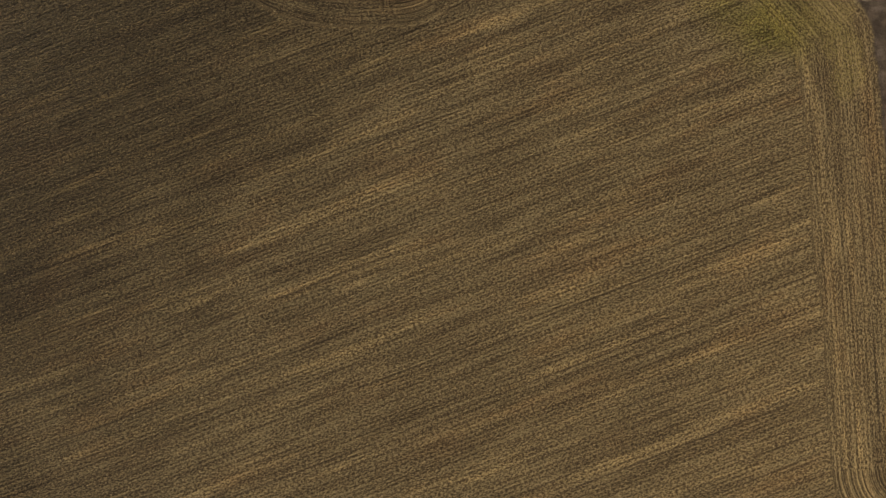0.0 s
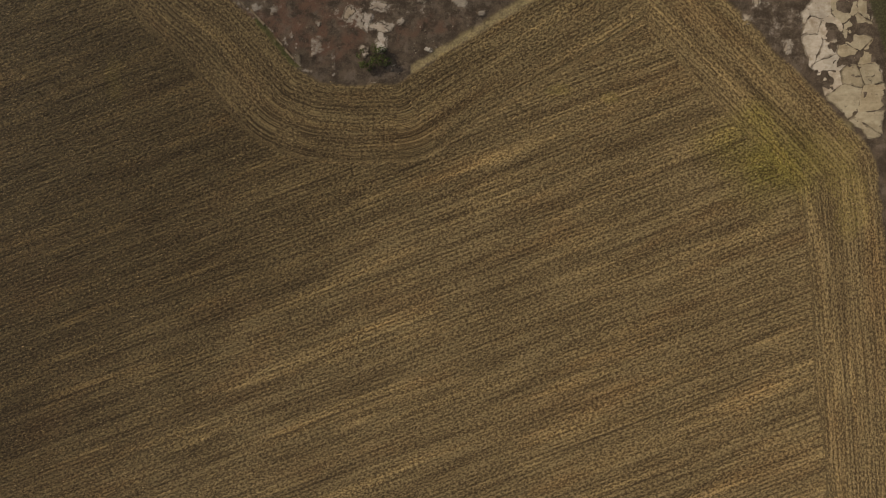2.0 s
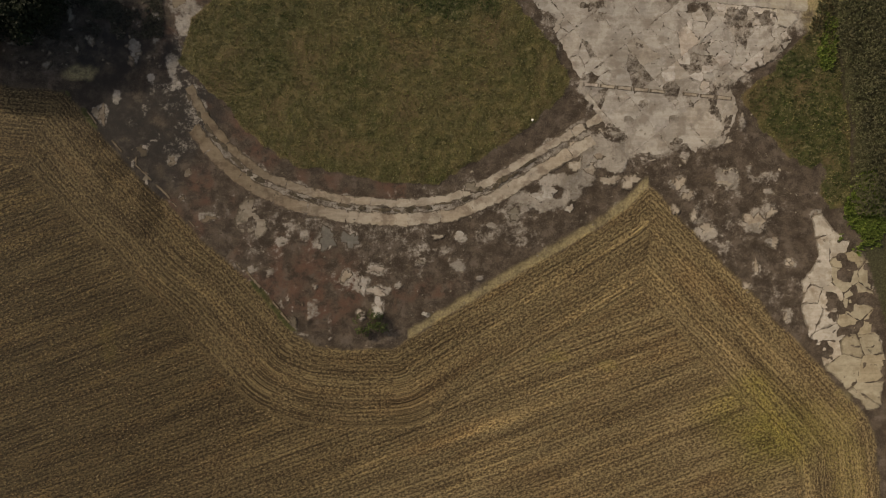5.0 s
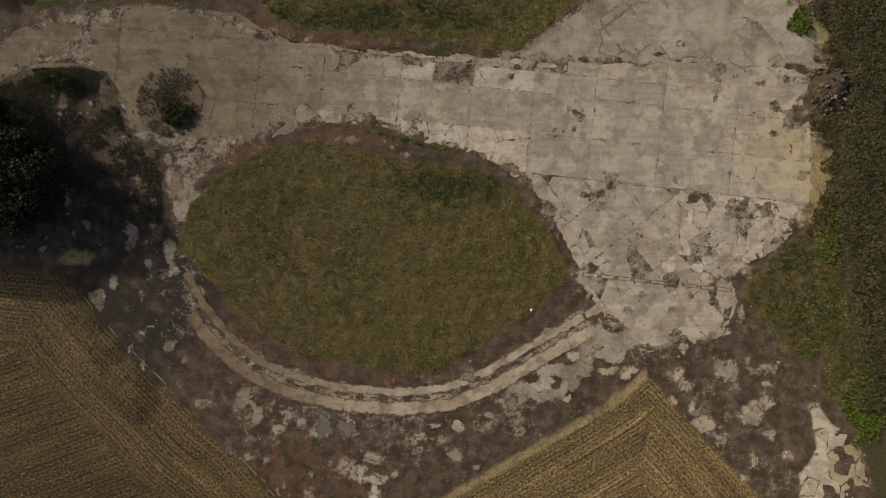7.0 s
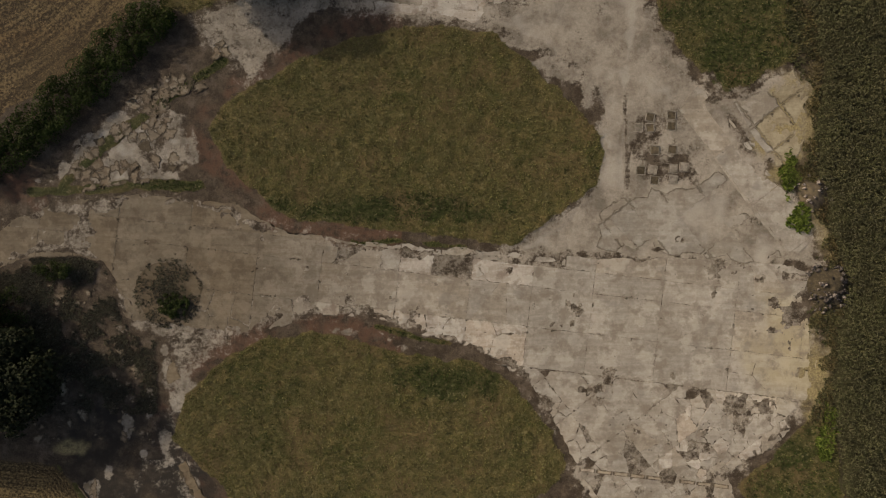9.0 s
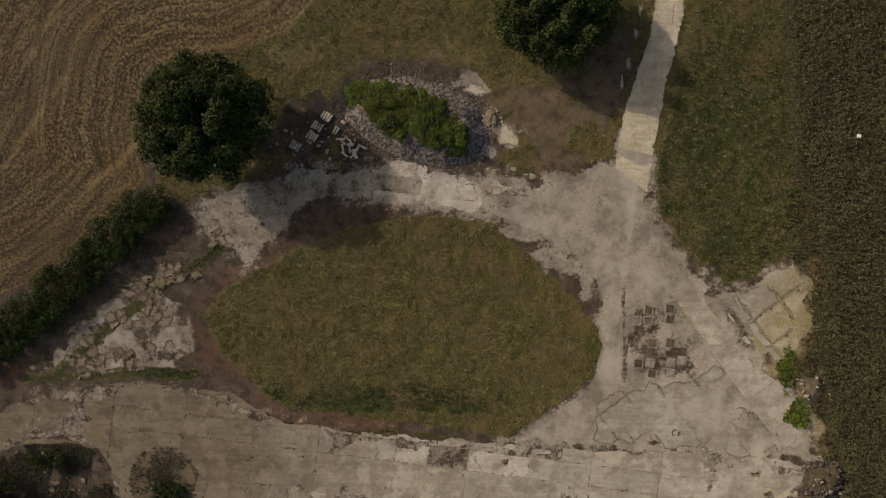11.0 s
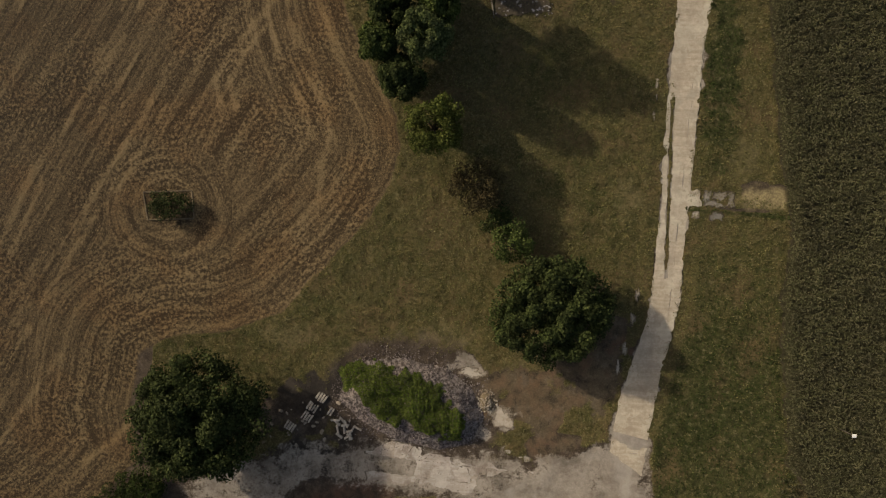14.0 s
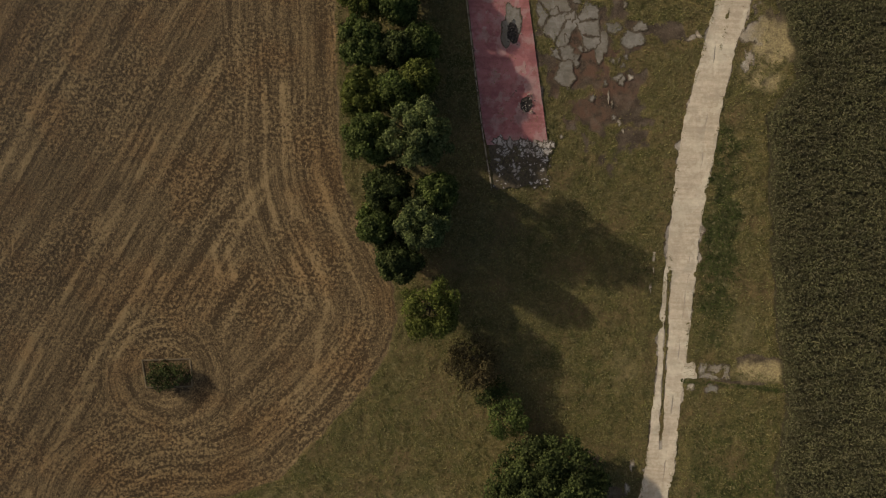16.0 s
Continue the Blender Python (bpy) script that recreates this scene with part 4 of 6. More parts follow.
EARTH_PATCHES = [(34.8, 47.2, 2.2, 3.0), (18.0, 168.0, 4.0, 1.0), (15.6, 158.0, 1.2, 2.2), (-15.5, 110.3, 4.6, 3.4), (30.4, 134.9, 3.6, 0.75), (28.5, 133.0, 4.2, 0.35), (30.2, 168.5, 1.8, 4.0), (11.5, 166.0, 5.2, 6.0), (13.5, 160.5, 3.4, 4.5), (7.0, 112.8, 3.6, 2.8), (9.0, 108.6, 1.7, 1.6), (12.0, 115.5, 2.6, 3.0), (17.5, 114.5, 0.7, 5.0), (14.5, 118.0, 2.4, 5.2), (9.6, 109.2, 3.4, 2.2)]
LUSH_PATCHES = [(-8.0, 84.3, 11.0, 1.5), (-1.0, 66.5, 6.0, 2.0), (33.8, 87.4, 1.0, 2.4), (35.4, 83.0, 1.2, 2.2), (41.0, 44.0, 2.4, 4.0), (34.5, 59.0, 2.0, 2.0), (27.0, 98.0, 3.5, 4.0), (25.0, 112.0, 2.0, 8.0), (25.6, 148.0, 2.0, 9.0), (-10.5, 80.7, 4.0, 0.4)]
DRY_PATCHES = [(-39.8, 59.4, 1.9, 0.7), (38.6, 18.0, 2.0, 4.5), (37.5, 22.5, 2.5, 2.5), (14.5, 28.6, 0.9, 0.5), (-37.0, 31.5, 0.8, 2.0), (9.0, 29.5, 1.5, 0.6), (33.5, 92.0, 3.0, 4.5),
    (36.5, 67.0, 1.4, 6.0), (29.3, 166.6, 2.4, 3.6), (30.4, 134.2, 3.0, 1.0)]
# oily earth, deepened by painted shade of the western trees
WORN_SHADE_PATCHES = [(-29.5, 56.5, 4.0, 6.0), (-35.0, 60.5, 3.5, 3.0), (-34.5, 53.5, 4.5, 5.5), (-31.0, 52.0, 3.0, 4.0), (-14.5, 107.0, 3.0, 2.2), (-36.5, 57.0, 4.0, 5.0), (-33.0, 49.0, 2.0, 5.0), (6.0, 155.0, 3.4, 2.2), (-14.0, 113.5, 3.0, 3.0)]
MEADOW_EAST = [(19.4, 108.0), (19.5, 104.0), (21.8, 101.0), (25.0, 97.5), (27.0, 96.0), (30.0, 97.0), (34.5, 100.0), (36.5, 104.0), (34.0, 108.0), (33.4, 116.0), (32.8, 178.0), (29.0, 178.0), (26.0, 162.0), (23.6, 142.0), (23.0, 124.0)]
VERGE_EAST = [(28.2, 56.0), (31.0, 58.6), (35.0, 62.5), (38.6, 66.5), (39.6, 58.0), (40.4, 46.0), (37.5, 44.0), (33.0, 50.0)]


def part(name, mesh, mat, parent=None, label=""):
    """Links a bmesh or a mesh as one object under a thing."""
    if isinstance(mesh, bmesh.types.BMesh):
        data = bpy.data.meshes.new(name)
        mesh.to_mesh(data)
        mesh.free()
        mesh = data
    if mat and not mesh.materials:
        mesh.materials.append(mat)
    ob = new(name, mesh)
    if parent:
        ob.parent = parent
    return tagged(ob, label=label)


def sheet(name, verts, faces, mat):
    """A mesh from arrays; faces all with the same corner count."""
    verts, faces = np.asarray(verts, np.float32), np.asarray(faces, np.int32)
    me = bpy.data.meshes.new(name)
    me.vertices.add(len(verts))
    me.vertices.foreach_set("co", verts.ravel())
    me.loops.add(faces.size)
    me.loops.foreach_set("vertex_index", faces.ravel())
    me.polygons.add(len(faces))
    me.polygons.foreach_set("loop_start", np.arange(len(faces), dtype=np.int32) * faces.shape[1])
    me.update(calc_edges=True)
    me.materials.append(mat)
    return me


# ---- the ground: one sheet to the horizon ----
def build_ground():
    far = np.array([-2000, -900, -400, -200, -110, -70])
    xs = np.concatenate([far, np.arange(-50, 47.01, 0.2), -far[::-1]])
    ys = np.concatenate([far, np.arange(-30, 178.01, 0.2), 178 - far[::-1]])
    gx, gy = np.meshgrid(xs, ys, indexing="ij")
    x, y = gx.ravel(), gy.ravel()
    field, grass, dust, moss, lush, dry, crop, worn = covers(x, y)
    lane, along, seam = field_rows(x, y)
    z = ground_height(x, y, field, grass, dust, lane)
    nx, ny = len(xs), len(ys)
    i, j = np.meshgrid(np.arange(nx - 1), np.arange(ny - 1), indexing="ij")
    a = (i * ny + j).ravel()
    me = sheet("ground", np.stack([x, y, z], 1), np.stack([a, a + ny, a + ny + 1, a + 1], 1), GROUND)
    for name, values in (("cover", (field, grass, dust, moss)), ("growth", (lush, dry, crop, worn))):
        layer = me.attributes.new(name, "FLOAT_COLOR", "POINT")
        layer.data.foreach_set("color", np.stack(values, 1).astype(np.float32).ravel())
    layer = me.attributes.new("rows", "FLOAT_VECTOR", "POINT")
    layer.data.foreach_set("vector", np.stack([lane, along, seam], 1).astype(np.float32).ravel())
    layer = me.attributes.new("ruts", "FLOAT", "POINT")
    layer.data.foreach_set("value", wheel_ruts(x, y).astype(np.float32))
    me.polygons.foreach_set("use_smooth", np.ones(len(me.polygons), bool))
    return tagged(new("ground", me), "stubble fields, rough meadow and bare weedy earth", "ground", kind="structure")


build_ground()


# ---- concrete ----
def cut(poly, px, py, nx, ny):
    """The piece of a polygon on the side of a line from which the normal points away."""
    out = []
    for (ax, ay), (bx, by) in zip(poly, poly[1:] + poly[:1]):
        da, db = (ax - px) * nx + (ay - py) * ny, (bx - px) * nx + (by - py) * ny
        if da <= 0:
            out.append((ax, ay))
        if da * db < 0:
            t = da / (da - db)
            out.append((ax + t * (bx - ax), ay + t * (by - ay)))
    return out


def area(poly):
    return 0.5 * sum(ax * by - bx * ay for (ax, ay), (bx, by) in zip(poly, poly[1:] + poly[:1]))


def shrink(poly, gap):
    cx, cy = sum(p[0] for p in poly) / len(poly), sum(p[1] for p in poly) / len(poly)
    out = []
    for x, y in poly:
        d = math.hypot(x - cx, y - cy) or 1
        k = max(0.0, 1 - gap / d)
        out.append((cx + (x - cx) * k, cy + (y - cy) * k))
    return out


def ragged(poly, rough, reach=0.5):
    """Adds points along the edges and pushes them about, for a crumbled rim."""
    out = []
    for (ax, ay), (bx, by) in zip(poly, poly[1:] + poly[:1]):
        n = max(1, min(12, int(math.hypot(bx - ax, by - ay) / reach)))
        for k in range(n):
            t = k / n
            out.append((ax + (bx - ax) * t + random.uniform(-rough, rough), ay + (by - ay) * t + random.uniform(-rough, rough)))
    return out


def plate(poly, top=0.035, thick=0.14, worn_at=None):
    """A slab with a slightly chamfered rim, in its own coordinates round its centre; the rim carries a value for dirt."""
    if area(poly) < 0:
        poly = poly[::-1]
    cx, cy = sum(p[0] for p in poly) / len(poly), sum(p[1] for p in poly) / len(poly)
    worn = np.ones(len(poly)) if worn_at is None else worn_at(*np.array(poly).T)
    poly = [(x - cx, y - cy) for x, y in poly]
    bm = bmesh.new()
    rim = bm.verts.layers.float.new("rim")
    rings = []
    for inset, z, dirt in ((0.0, top - thick, 1.0), (0.0, top - 0.015, 1.0), (0.025, top, 1.0), (0.4, top, 0.0)):
        ring = [bm.verts.new((x, y, z)) for x, y in (shrink(poly, inset) if inset else poly)]
        for v, w in zip(ring, worn):
            v[rim] = dirt * w
        rings.append(ring)
    n = len(poly)
    for a, b in zip(rings, rings[1:]):
        for k in range(n):
            bm.faces.new((a[k], a[(k + 1) % n], b[(k + 1) % n], b[k]))
    bm.faces.new(rings[-1])
    return bm, (cx, cy)


def slab(poly, parent, mat, top=0.014, name="slab", worn_at=None):
    if len(poly) < 3 or abs(area(poly)) < 0.004:
        return None
    bm, (cx, cy) = plate(poly, top + random.uniform(-0.005, 0.005), worn_at=worn_at)
    ob = part(name, bm, mat, parent)
    ob.location = (cx, cy, 0)
    return ob


def bays(poly, angle, long, wide, origin=(0, 0)):
    """Cuts a region into the bays of a turned grid."""
    c, s = math.cos(radians(angle)), math.sin(radians(angle))
    u = [((x - origin[0]) * c + (y - origin[1]) * s, -(x - origin[0]) * s + (y - origin[1]) * c) for x, y in poly]
    lo_u, hi_u = math.floor(min(p[0] for p in u) / long), math.ceil(max(p[0] for p in u) / long)
    lo_v, hi_v = math.floor(min(p[1] for p in u) / wide), math.ceil(max(p[1] for p in u) / wide)
    for i in range(lo_u, hi_u):
        for j in range(lo_v, hi_v):
            piece = cut(cut(cut(cut(u, i * long, 0, -1, 0), (i + 1) * long, 0, 1, 0), 0, j * wide, 0, -1), 0, (j + 1) * wide, 0, 1)
            if len(piece) > 2 and abs(area(piece)) > 0.3:
                yield [(origin[0] + a * c - b * s, origin[1] + a * s + b * c) for a, b in piece]


def fields_of(poly, angle, us, vs, origin):
    """Cuts a region along the joints of a turned grid with uneven bays."""
    c, s = math.cos(radians(angle)), math.sin(radians(angle))
    u = [((x - origin[0]) * c + (y - origin[1]) * s, -(x - origin[0]) * s + (y - origin[1]) * c) for x, y in poly]
    for a0, a1 in zip(us, us[1:]):
        for j, (b0, b1) in enumerate(zip(vs, vs[1:])):
            piece = cut(cut(cut(cut(u, a0, 0, -1, 0), a1, 0, 1, 0), 0, b0, 0, -1), 0, b1, 0, 1)
            if len(piece) > 2 and abs(area(piece)) > 0.3:
                yield j, [(origin[0] + a * c - b * s, origin[1] + a * s + b * c) for a, b in piece]


def edge_of(outline, reach=0.45):
    """A test for points near the outline of a region, where its slabs crumble into the soil."""
    return lambda x, y: (abs(depth(outline, x, y)) < reach).astype(float)


def shards(poly, size, gap=0.05):
    """Cracks a region into uneven cells."""
    xs, ys = zip(*poly)
    seeds = []
    for gx in np.arange(min(xs) + random.uniform(0, size / 2), max(xs), size):
        for gy in np.arange(min(ys) + random.uniform(0, size / 2), max(ys), size):
            p = (gx + random.uniform(-0.42, 0.42) * size, gy + random.uniform(-0.42, 0.42) * size)
            if inside(poly, np.array([p[0]]), np.array([p[1]]))[0]:
                seeds.append(p)
    if not seeds:
        seeds = [(sum(xs) / len(xs), sum(ys) / len(ys))]
    for i, (x, y) in enumerate(seeds):
        cell = poly
        for k, (ox, oy) in enumerate(seeds):
            if k != i and len(cell) > 2 and math.hypot(ox - x, oy - y) < size * 4:
                d = math.hypot(ox - x, oy - y)
                cell = cut(cell, (x + ox) / 2, (y + oy) / 2, (ox - x) / d, (oy - y) / d)
        if len(cell) > 2 and abs(area(cell)) > 0.1:
            yield shrink(cell, gap)


def pavement(name, label):
    return tagged(new(name), label, "pavement", kind="structure")


def build_apron():
    top = pavement("pavement", "weathered concrete yard of cracked bays with weedy joints")
    whole = ragged(ragged(APRON_WEST[:12] + APRON_EAST[1:-1] + APRON_WEST[13:], 0.4, 1.7), 0.1, 0.4)
    rim = APRON_WEST[:12] + APRON_EAST[1:-1] + APRON_WEST[13:]
    yard_rim = edge_of(rim, 0.6)
    across = [-52, -44, -36, -28.6, -21.4, -14.8, -6.8, 0.6, 6.9, 13.2, 20.3, 27.9, 35.0, 43.0]
    for row, bay in fields_of(cut(whole, 0, 68.85, -0.1125, -1), -6.2, across, [-4.3, 0, 4.12, 6.3, 14], (0, 72.98)):
        cx, cy = sum(p[0] for p in bay) / len(bay), sum(p[1] for p in bay) / len(bay)
        if math.hypot(cx + 30, cy - 75.4) < 3.4:
            continue
        mat = WHITE_CONCRETE if (row == 0 and -12 < cx < 9) or (row == 2 and -9 < cx < 9) else CONCRETE
        if row == 0 and cx < 8 or row >= 2 and -15 < cx < 9:
            for cell in shards(bay, 2.1, 0.03):
                if random.random() > (0.12 if row == 0 else 0.3):
                    slab(ragged(cell, 0.12, 0.3), top, mat, worn_at=yard_rim)
        elif random.random() < (0.75 if depth(rim, np.array([cx]), np.array([cy]))[0] < 1.4 else 0.16):
            for cell in shards(bay, random.choice((2.4, 3.4)), 0.01):
                slab(ragged(cell, 0.05, 0.4), top, mat, worn_at=yard_rim)
        else:
            slab(ragged(shrink(bay, 0.02 if cx > -8 else 0.004), 0.04, 0.45), top, mat, worn_at=yard_rim if mat == WHITE_CONCRETE else None)
    # the broken south-east part, laid on a slanting grid, shattered towards the crop
    for bay in bays(cut(whole, 0, 68.8, 0.1125, 1), -52, 4.6, 3.1, (22.0, 60.0)):
        cx, cy = sum(p[0] for p in bay) / len(bay), sum(p[1] for p in bay) / len(bay)
        if cx < 0 or abs(area(bay)) < 1.5:
            continue
        inner = depth(rim, np.array([cx]), np.array([cy]))[0]
        if cy < 56.3:
            if random.random() > 0.06:
                slab(ragged(shrink(bay, 0.01), 0.06, 0.4), top, CONCRETE, 0.006)
        elif cx > 20.5 + random.uniform(-1.5, 1.5):
            for cell in shards(bay, random.choice((0.9, 1.2, 1.7)), random.choice((0.015, 0.025, 0.04))):
                if random.random() > 0.07:
                    slab(ragged(cell, 0.1, 0.22), top, WHITE_CONCRETE if random.random() < 0.3 else CONCRETE, random.uniform(0.0, 0.04), worn_at=yard_rim)
        else:
            for cell in shards(bay, 2.6 if inner > 1.8 else 1.5, 0.01 if inner > 1.8 else 0.03):
                if random.random() > (0.03 if inner > 1.8 else 0.15):
                    slab(ragged(cell, 0.09, 0.3), top, CONCRETE)
    # a narrow beam across the neck of the yard
    (ax, ay), (bx, by) = (12.2, 57.45), (27.6, 55.75)
    for k in range(9):
        if k == 5:
            continue
        p, q = k / 9 + 0.004, (k + 1) / 9 - 0.002
        slab(ragged([(ax + (bx - ax) * p, ay + (by - ay) * p), (ax + (bx - ax) * q, ay + (by - ay) * q), (ax + (bx - ax) * q + 0.04, ay + (by - ay) * q + 0.4), (ax + (bx - ax) * p + 0.04, ay + (by - ay) * p + 0.4)], 0.03, 0.3), top, WHITE_CONCRETE if k == 0 else LANE_CONCRETE, 0.05, "beam")


build_apron()


def build_other_concrete():
    north = pavement("pavement", "long concrete strips beside the northern yard")
    strip = [(22.2, 94.6), (24.4, 97.4), (29.1, 91.6), (31.6, 88.0), (34.6, 84.6), (36.2, 81.6), (34.0, 79.3), (30.0, 84.0), (26.0, 89.6)]
    for bay in bays(strip, -52, 6.2, 3.3, (22.2, 94.6)):
        slab(ragged(shrink(bay, 0.04), 0.05), north, CONCRETE)
    sunken = [(13.5, 80.3), (22.0, 79.9), (33.0, 79.0), (30.0, 83.4), (26.0, 88.8), (23.5, 86.6), (18.5, 86.0), (14.6, 84.6)]
    for bay in bays(ragged(sunken, 0.5, 1.2), -52, 4.4, 3.3, (22.2, 94.6)):
        for cell in shards(bay, random.choice((2.2, 4.5, 4.5)), 0.012):
            if random.random() > 0.25:
                slab(ragged(cell, 0.1, 0.3), north, YARD_CONCRETE, 0.002, worn_at=edge_of(sunken, 1.2))
    arm = pavement("pavement", "cracked pale concrete road beside the rubble heap")
    road = [p for p in ARM_NORTHWEST if p[0] > -11.5]
    for bay in bays(ragged(road, 0.3, 1.0), -5, 3.6, 1.7, (-11.5, 104.0)):
        for cell in shards(bay, random.choice((1.5, 3.0, 3.0)), 0.012):
            if random.random() > 0.06:
                slab(ragged(cell, 0.1, 0.3), arm, WHITE_CONCRETE, worn_at=edge_of(road))
    cluster = pavement("pavement", "cream concrete slabs split by dark weedy cracks")
    for cell in shards(ragged(CLUSTER_EAST, 0.2, 0.8), 2.2, 0.035):
        cx = sum(p[0] for p in cell) / len(cell)
        slab(ragged(cell, 0.09, 0.35), cluster, worn_at=edge_of(CLUSTER_EAST) if random.random() < 0.75 else None, mat= YELLOW_CONCRETE if cx > 38.2 + random.uniform(-1, 1) else PALE_CONCRETE)
    spur = pavement("pavement", "yellowed cracked concrete spur beside tall weeds")
    for bay in bays(ragged(SPUR_EAST, 0.3, 0.9), 38, 3.4, 3.2, (30, 93)):
        slab(ragged(shrink(bay, 0.05), 0.1, 0.3), spur, YELLOW_CONCRETE if sum(p[0] for p in bay) / len(bay) > 31.5 else YARD_CONCRETE)
    pads = pavement("pavement", "broken grey concrete pads sunk in grass")
    for x, y, w, h in GREY_PADS:
        for cell in shards(blob(x, y, w, h, 0.25, 30), 1.9, 0.01):
            slab(ragged(cell, 0.09, 0.2), pads, GREY_CONCRETE, 0.012)
    for k in range(26):
        x, y = random.uniform(7.5, 15.5), random.uniform(158.5, 171.5)
        w = random.uniform(0.12, 0.5)
        slab(blob(x, y, w, w * random.uniform(0.5, 1.6), 0.6, 14), pads, GREY_CONCRETE, 0.012, "chip")
    track = pavement("road", "pale dusty concrete farm track with a grassy centre joint")
    for bay in bays(TRACK, 86, 9.0, 40, (20, 108)):
        cy = sum(p[1] for p in bay) / len(bay)
        pieces = [bay]
        if 128 < cy < 144:
            pieces = [cut(bay, 20.4, 0, 1, 0), cut(bay, 20.82, 0, -1, 0)]
        for piece in pieces:
            if len(piece) > 2:
                slab(ragged(shrink(piece, -0.03), 0.1, 0.22), track, TRACK_CONCRETE, 0.016)
    side = pavement("pavement", "short concrete path leading from the track to the crop")
    slab(ragged([(22.2, 135.0), (23.7, 135.0), (23.9, 133.4), (22.3, 133.3)], 0.1, 0.25), side, TRACK_CONCRETE, 0.014)
    slab(ragged([(22.9, 132.85), (23.7, 132.8), (23.8, 132.1), (22.9, 132.1)], 0.08, 0.25), side, PALE_CONCRETE, 0.01)
    for poly, end in ((SIDE_PATH, 27.3), (SIDE_PATH2, 26.2)):
        for cell in shards(cut(cut(poly, end, 0, 1, 0), 24.1, 0, -1, 0), 1.1, 0.02):
            if random.random() > 0.15:
                slab(ragged(cell, 0.14, 0.2), side, random.choice((DUSTY_CONCRETE, YARD_CONCRETE, GREY_CONCRETE)), 0.004)


def arc_point(line, s):
    for (ax, ay), (bx, by) in zip(line, line[1:]):
        d = math.hypot(bx - ax, by - ay)
        if s <= d or (bx, by) == line[-1]:
            return ax + (bx - ax) * s / d, ay + (by - ay) * s / d, -(by - ay) / d, (bx - ax) / d
        s -= d


def build_arc_road():
    road = pavement("road", "narrow curved concrete lane worn into two pale strips")
    size = sum(math.hypot(b[0] - a[0], b[1] - a[1]) for a, b in zip(ARC_ROAD, ARC_ROAD[1:]))
    for off, wide, low, high in ((-0.98, 1.4, 0.42, 1.5), (0.74, 0.95, 0.38, 1.1)):
        def lane_rim(x, y, low=low, high=high):
            d = to_line(ARC_ROAD, x, y)[0]
            return 1.0 - ((d > low) & (d < high))

        s = 2.0
        while s < size - 2:
            run = random.uniform(2.4, 4.2)
            edge = [arc_point(ARC_ROAD, s + k * run / 3) for k in range(4)]
            side = [(x + nx * (off - wide / 2), y + ny * (off - wide / 2)) for x, y, nx, ny in edge]
            other = [(x + nx * (off + wide / 2), y + ny * (off + wide / 2)) for x, y, nx, ny in edge]
            if random.random() > (0.05 if edge[0][0] > -25 else 0.25):
                slab(ragged(side + other[::-1], 0.1, 0.3), road, LANE_CONCRETE, 0.006, worn_at=lane_rim)
            s += run + 0.02
    s = 3.0
    while s < size - 6:
        x, y, nx, ny = arc_point(ARC_ROAD, s)
        off = random.uniform(-0.1, 0.45)
        long, wide = random.uniform(0.3, 0.9), random.uniform(0.12, 0.3)
        patch = [(x + ny * u * long + nx * (off + v * wide), y - nx * u * long + ny * (off + v * wide)) for u, v in blob(0, 0, 1, 1, 0.4, 10)]
        slab(ragged(patch, 0.05, 0.2), road, WEEDY, 0.024, "weed_patch")
        s += random.uniform(1.0, 2.4)


def build_rubble_floor():
    floor = pavement("pavement", "shattered concrete floor overgrown beside the hedge")
    strip = [(-36.0, 94.0), (-31.0, 97.5), (-24.5, 101.5), (-23.0, 98.5), (-27.5, 95.5), (-33.0, 92.5)]
    for poly in (RUBBLE_NORTHWEST, strip):
        for cell in shards(poly, 1.0, 0.02):
            cx, cy = sum(p[0] for p in cell) / len(cell), sum(p[1] for p in cell) / len(cell)
            if cloud(np.array([cx]), np.array([cy]), 1.7, 3)[0] > 0.55:
                slab(ragged(cell, 0.15, 0.15), floor, DUSTY_CONCRETE if random.random() < 0.15 else WHITE_CONCRETE, random.uniform(0.0, 0.03))


def blob(x, y, w, h, rough=0.3, n=10):
    """An uneven outline round a point, lumpy at two scales."""
    phase = [random.uniform(0, 6.28) for _ in range(4)]
    out = []
    for a in np.linspace(0, 2 * math.pi, n + 1)[:-1]:
        k = 1 + rough * (0.45 * math.sin(2 * a + phase[0]) + 0.35 * math.sin(3 * a + phase[1]) + 0.3 * math.sin(5 * a + phase[2])) + rough * random.uniform(-0.35, 0.35)
        out.append((x + w * math.cos(a) * k, y + h * math.sin(a) * k))
    return out


